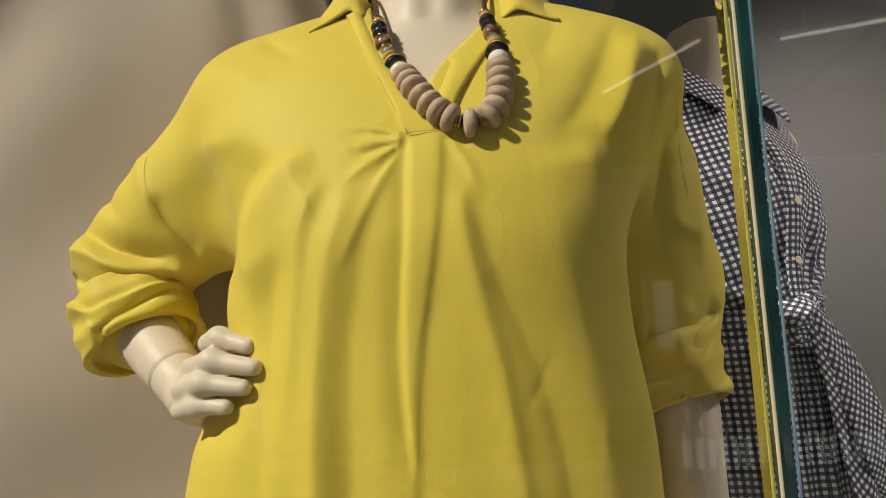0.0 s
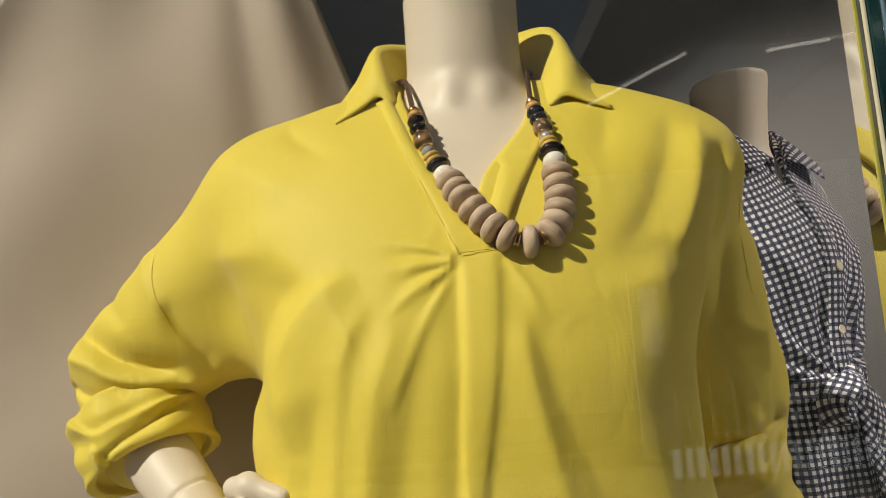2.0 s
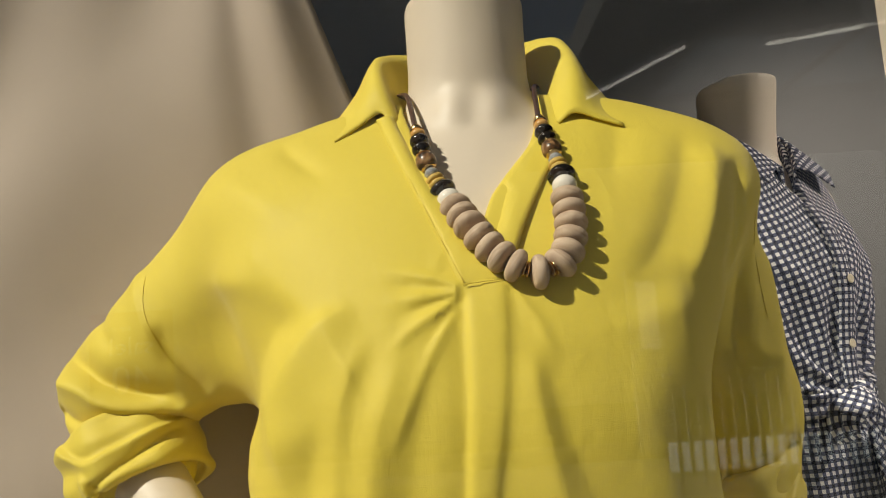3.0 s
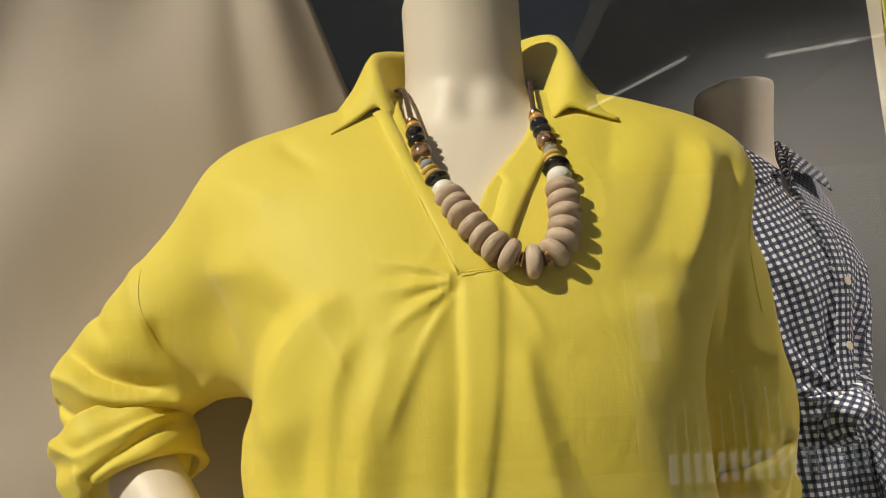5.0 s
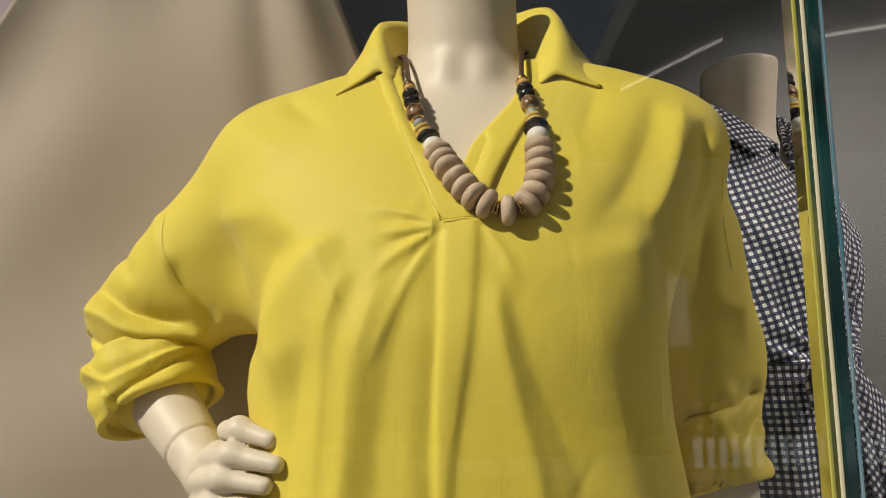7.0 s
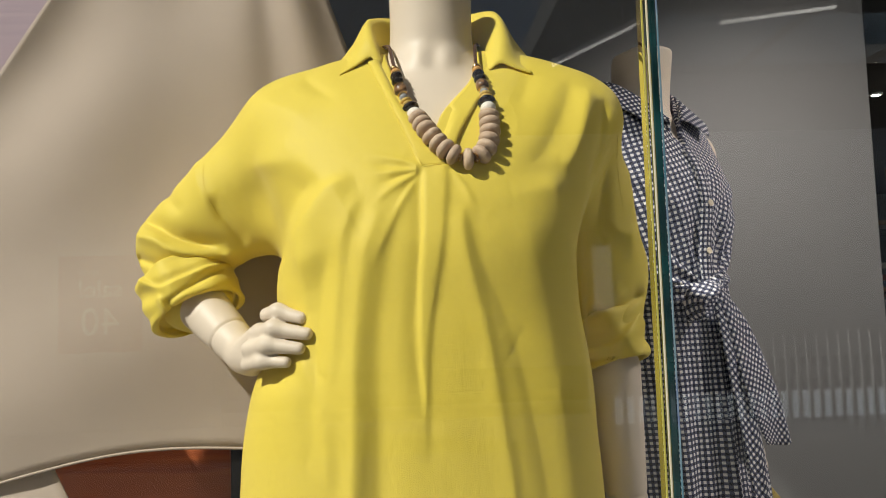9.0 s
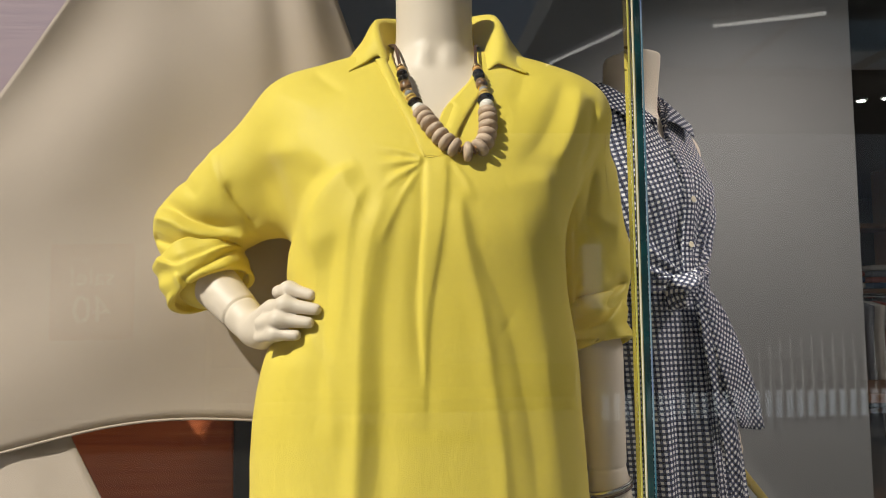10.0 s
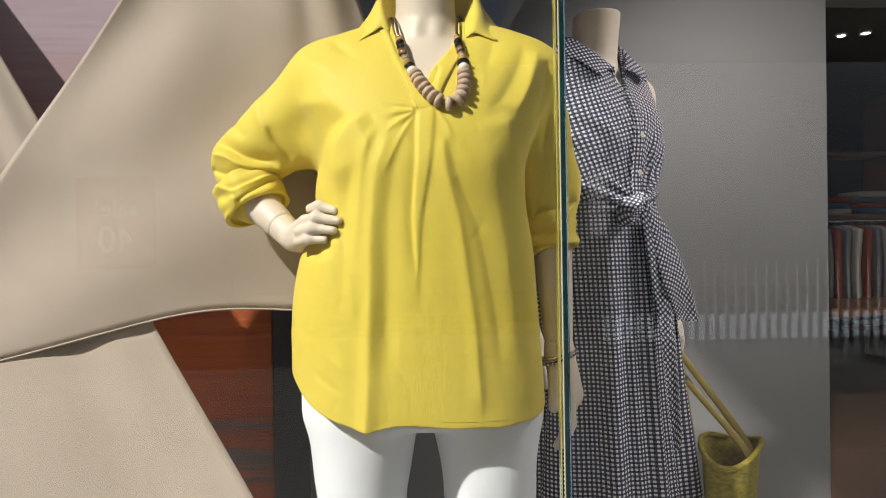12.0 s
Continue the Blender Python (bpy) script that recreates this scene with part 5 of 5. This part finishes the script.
balustrade = thing("balustrade", "white steel balustrade along the atrium edge", "railing", (5, -7.9, 0))
# The kerb is no lamp; its glow stands in for bright daylight.
part("kerb", box(2.4, -7.99, 0.03, 14.0, -7.93, 0.34, 0.01), KERB_GLOW, balustrade, "pale kerb face, given a glow in place of daylight")
part("handrail", box(2.4, -7.94, 1.04, 14.0, -7.87, 1.09, 0.01), RAIL, balustrade, "white steel handrail")
bar = bpy.data.meshes.new("bar")
bmb = box(-0.022, -0.02, 0.0, 0.022, 0.02, 1.05, 0)
bmb.to_mesh(bar)
bmb.free()
for k in range(85):
    b = put("bar", bar, RAIL, balustrade)
    b.matrix_basis = Matrix.Translation((2.5 + k * 0.131, -7.9, 0))

for (x0, y0), (x1, y1) in (((1.34, -5.55), (1.84, -4.50)), ((2.45, -4.55), (3.20, -4.25))):
    lamp = thing("linear_lamp", "slim linear lamp under the soffit", "lamp", (x0, y0, 3.60), "linear lamps")
    put("housing", tube([(x0, y0, 3.58), ((x0 + x1) / 2, (y0 + y1) / 2, 3.58), (x1, y1, 3.58)], 0.026, 8, 12), RAIL, lamp)
    put("diffuser", tube([(x0, y0, 3.55), ((x0 + x1) / 2, (y0 + y1) / 2, 3.55), (x1, y1, 3.55)], 0.014, 8, 12), TUBE_LIGHT, lamp, "glowing white diffuser")
    for k in (0.2, 0.8):
        hx, hy = x0 + (x1 - x0) * k, y0 + (y1 - y0) * k
        put("hanger", tube([(hx, hy, 3.58), (hx, hy, 3.66), (hx, hy, 3.752)], 0.004, 6, 6), RAIL, lamp)

# a shop across the walkway with a sale poster
shop = thing("shop_front", "white shop front with a lit doorway across the atrium", "shop", (-3.0, -9.6, 0))
part("wall", box(-8.0, -10.0, -4.2, -2.6, -9.6, 4.2, 0.01), WALL_LIGHT, shop)
poster = thing("sale_poster", "red sale poster with pale lettering", "poster", (-4.1, -9.59, 1.7))
part("board", box(-4.65, -9.598, 1.00, -3.55, -9.56, 2.30, 0.004), POSTER_RED, poster)


def words(text, size, x, y, z, parent, material, turn=180):
    """Raised lettering that faces plus y."""
    cu = bpy.data.curves.new("lettering", "FONT")
    cu.body, cu.size, cu.extrude, cu.align_x = text, size, 0.003, "CENTER"
    tmp = bpy.data.objects.new("tmp", cu)
    scene.collection.objects.link(tmp)
    me = bpy.data.meshes.new_from_object(tmp.evaluated_get(bpy.context.evaluated_depsgraph_get()))
    bpy.data.objects.remove(tmp)
    me.transform(pose(x, y, z, 90, 0, turn))
    ob = put("lettering", me, material, parent, "pale lettering")
    me.polygons.foreach_set("use_smooth", [False] * len(me.polygons))
    return ob


words("up to", 0.14, -4.25, -9.552, 2.05, poster, LETTER_WHITE)
words("sale!", 0.34, -4.10, -9.552, 1.74, poster, LETTER_WHITE)
words("40", 0.52, -4.10, -9.552, 1.24, poster, LETTER_WHITE)
sign = thing("lit_window", "narrow lit shop window across the atrium", "window", (2.75, -9.6, 0))
part("frame", box(2.50, -9.70, 0.0, 3.02, -9.60, 2.45, 0.01), RAIL, sign)
part("light_panel", box(2.62, -9.598, 1.35, 2.88, -9.57, 2.25, 0.004), SIGN_LIGHT, sign, "glowing white panel")

# ---------------------------------------------------------------- the store beyond the partition
OAK = Mat("warm_oak", 0.5)
_o = OAK.noise(6, 6, 0.6, OAK.mapping((1, 8, 8)), 0.5)
OAK.color(OAK.ramp(_o, (0.3, (0.14, 0.065, 0.028)), (0.7, (0.26, 0.13, 0.06)))).bump((_o, 0.2, 0.002))
OX, OY = 0.62, 1.05          # where the store begins
shelf_unit = thing("shelf_unit", "dark wooden store shelf unit with folded clothes", "shelf", (OX + 3.2, OY + 4.6, 0.30))
for x in (2.55, 3.25, 3.95):
    part("upright", box(OX + x, OY + 4.4, 0.30, OX + x + 0.05, OY + 4.8, 2.45, 0.004), OAK, shelf_unit)
for z in (0.55, 1.0, 1.45, 1.95):
    part("shelf", box(OX + 2.603, OY + 4.4, z, OX + 3.948, OY + 4.78, z + 0.035, 0.003), OAK, shelf_unit)
FOLDED = [cloth("folded_" + n, tuple(0.85 * v for v in c), c) for n, c in (("rust", (0.28, 0.06, 0.03)), ("grey", (0.16, 0.16, 0.17)), ("cream", (0.5, 0.45, 0.38)), ("blue", (0.05, 0.08, 0.16)))]
random.seed(9)
for z in (0.59, 1.04, 1.49):
    for k, x in enumerate((2.68, 2.98, 3.34, 3.64)):
        pile = thing("folded_clothes", "short pile of folded knitwear on a shelf", "clothes", (OX + x + 0.12, OY + 4.55, z - 0.004), "folded clothes")
        for i in range(random.randint(2, 4)):
            part("garment", box(OX + x, OY + 4.42, z - 0.003 + i * 0.046, OX + x + 0.25, OY + 4.72, z + 0.040 + i * 0.046, 0.016), FOLDED[(k + i + int(z * 10)) % 4], pile, smooth=True)
rack = thing("clothes_rack", "steel clothes rack in the store", "rack", (OX + 2.2, OY + 3.6, 0.30))
put("rail", tube([(OX + 1.75, OY + 3.6, 1.42), (OX + 2.2, OY + 3.6, 1.42), (OX + 2.75, OY + 3.6, 1.42)], 0.012, 12, 10), SILVER, rack)
for x in (OX + 1.76, OX + 2.74):
    put("post", tube([(x, OY + 3.6, 0.30), (x, OY + 3.6, 0.9), (x, OY + 3.6, 1.42)], 0.012, 12, 10), SILVER, rack)
for k in range(13):
    x = OX + 1.84 + k * 0.068
    hung = thing("hanging_garment", "hanging knit top on a rack", "clothes", (x, OY + 3.6, 0.8), "hanging clothes")
    mat = FOLDED[(k * 5 + k // 3) % 4]
    put("garment", sheet([[(x + 0.012 * math.sin(z * 9 + k), OY + 3.40, z) for z in (1.36, 1.1, 0.80)], [(x + 0.01, OY + 3.6, z) for z in (1.39, 1.1, 0.78)], [(x - 0.012 * math.sin(z * 8 + k), OY + 3.80, z) for z in (1.36, 1.1, 0.80)]], 14, 14, 0.03), mat, hung)
    put("hook", tube([(x, OY + 3.6, 1.38), (x, OY + 3.6, 1.44), (x + 0.004, OY + 3.6, 1.436)], 0.003, 8, 6), SILVER, hung)
table = thing("display_table", "low wooden display table in the store", "table", (OX + 2.1, OY + 2.9, 0.30))
part("tabletop", box(OX + 1.62, OY + 2.6, 0.86, OX + 2.9, OY + 3.3, 0.91, 0.005), OAK, table)
for x in (OX + 1.66, OX + 2.82):
    for y in (OY + 2.64, OY + 3.22):
        part("leg", box(x, y, 0.30, x + 0.05, y + 0.05, 0.859, 0.004), OAK, table)
for x, y in ((2.42, 3.63), (2.53, 3.58), (3.9, 5.3), (4.8, 5.4)):
    spot = thing("downlight", "small recessed ceiling downlight", "lamp", (x, y, 2.42), "store downlights")
    put("trim", lathe([(0.014, 2.455), (0.030, 2.455), (0.032, 2.447), (0.029, 2.444), (0.014, 2.445)], 24), RAIL, spot).matrix_basis = Matrix.Translation((x, y, 0))
    put("lens", lathe([(0.002, 2.4455), (0.021, 2.4455), (0.021, 2.441), (0.002, 2.440)], 24), SPOT_LIGHT, spot, "glowing lens").matrix_basis = Matrix.Translation((x, y, 0))
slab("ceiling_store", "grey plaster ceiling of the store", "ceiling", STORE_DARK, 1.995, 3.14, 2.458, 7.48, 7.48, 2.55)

# ---------------------------------------------------------------- spotlights over the window display
# Track and cans are added out of view to carry the two lamps.
track = tagged(put("ceiling_track", tube([(0.9, 1.27, 3.02), (1.4, 1.27, 3.02), (2.1, 1.27, 3.02)], 0.018, 10, 12), RAIL), "unseen white spotlight track above the display", "lamp track", kind="structure")
for x in (1.0, 1.98):
    part("rod", box(x - 0.006, 1.264, 3.03, x + 0.006, 1.276, 6.0, 0.001), RAIL, track)
for eye, aim, watts, cone in SPOTS:
    can = thing("track_spotlight", "unseen white metal spotlight above the display", "lamp", eye, "display spotlights")
    m = look(eye, aim)
    shell = lathe([(0.030, 0.012), (0.044, 0.010), (0.046, 0.022), (0.046, 0.13), (0.038, 0.15), (0.010, 0.155)], 28)
    shell.transform(m)
    put("can", shell, RAIL, can)
    back = m @ Vector((0, 0, 0.10))
    put("arm", tube([tuple(back), (back.x, (back.y + 1.27) / 2, 2.98), (back.x, 1.27, 3.02)], 0.008, 14, 8), RAIL, can)
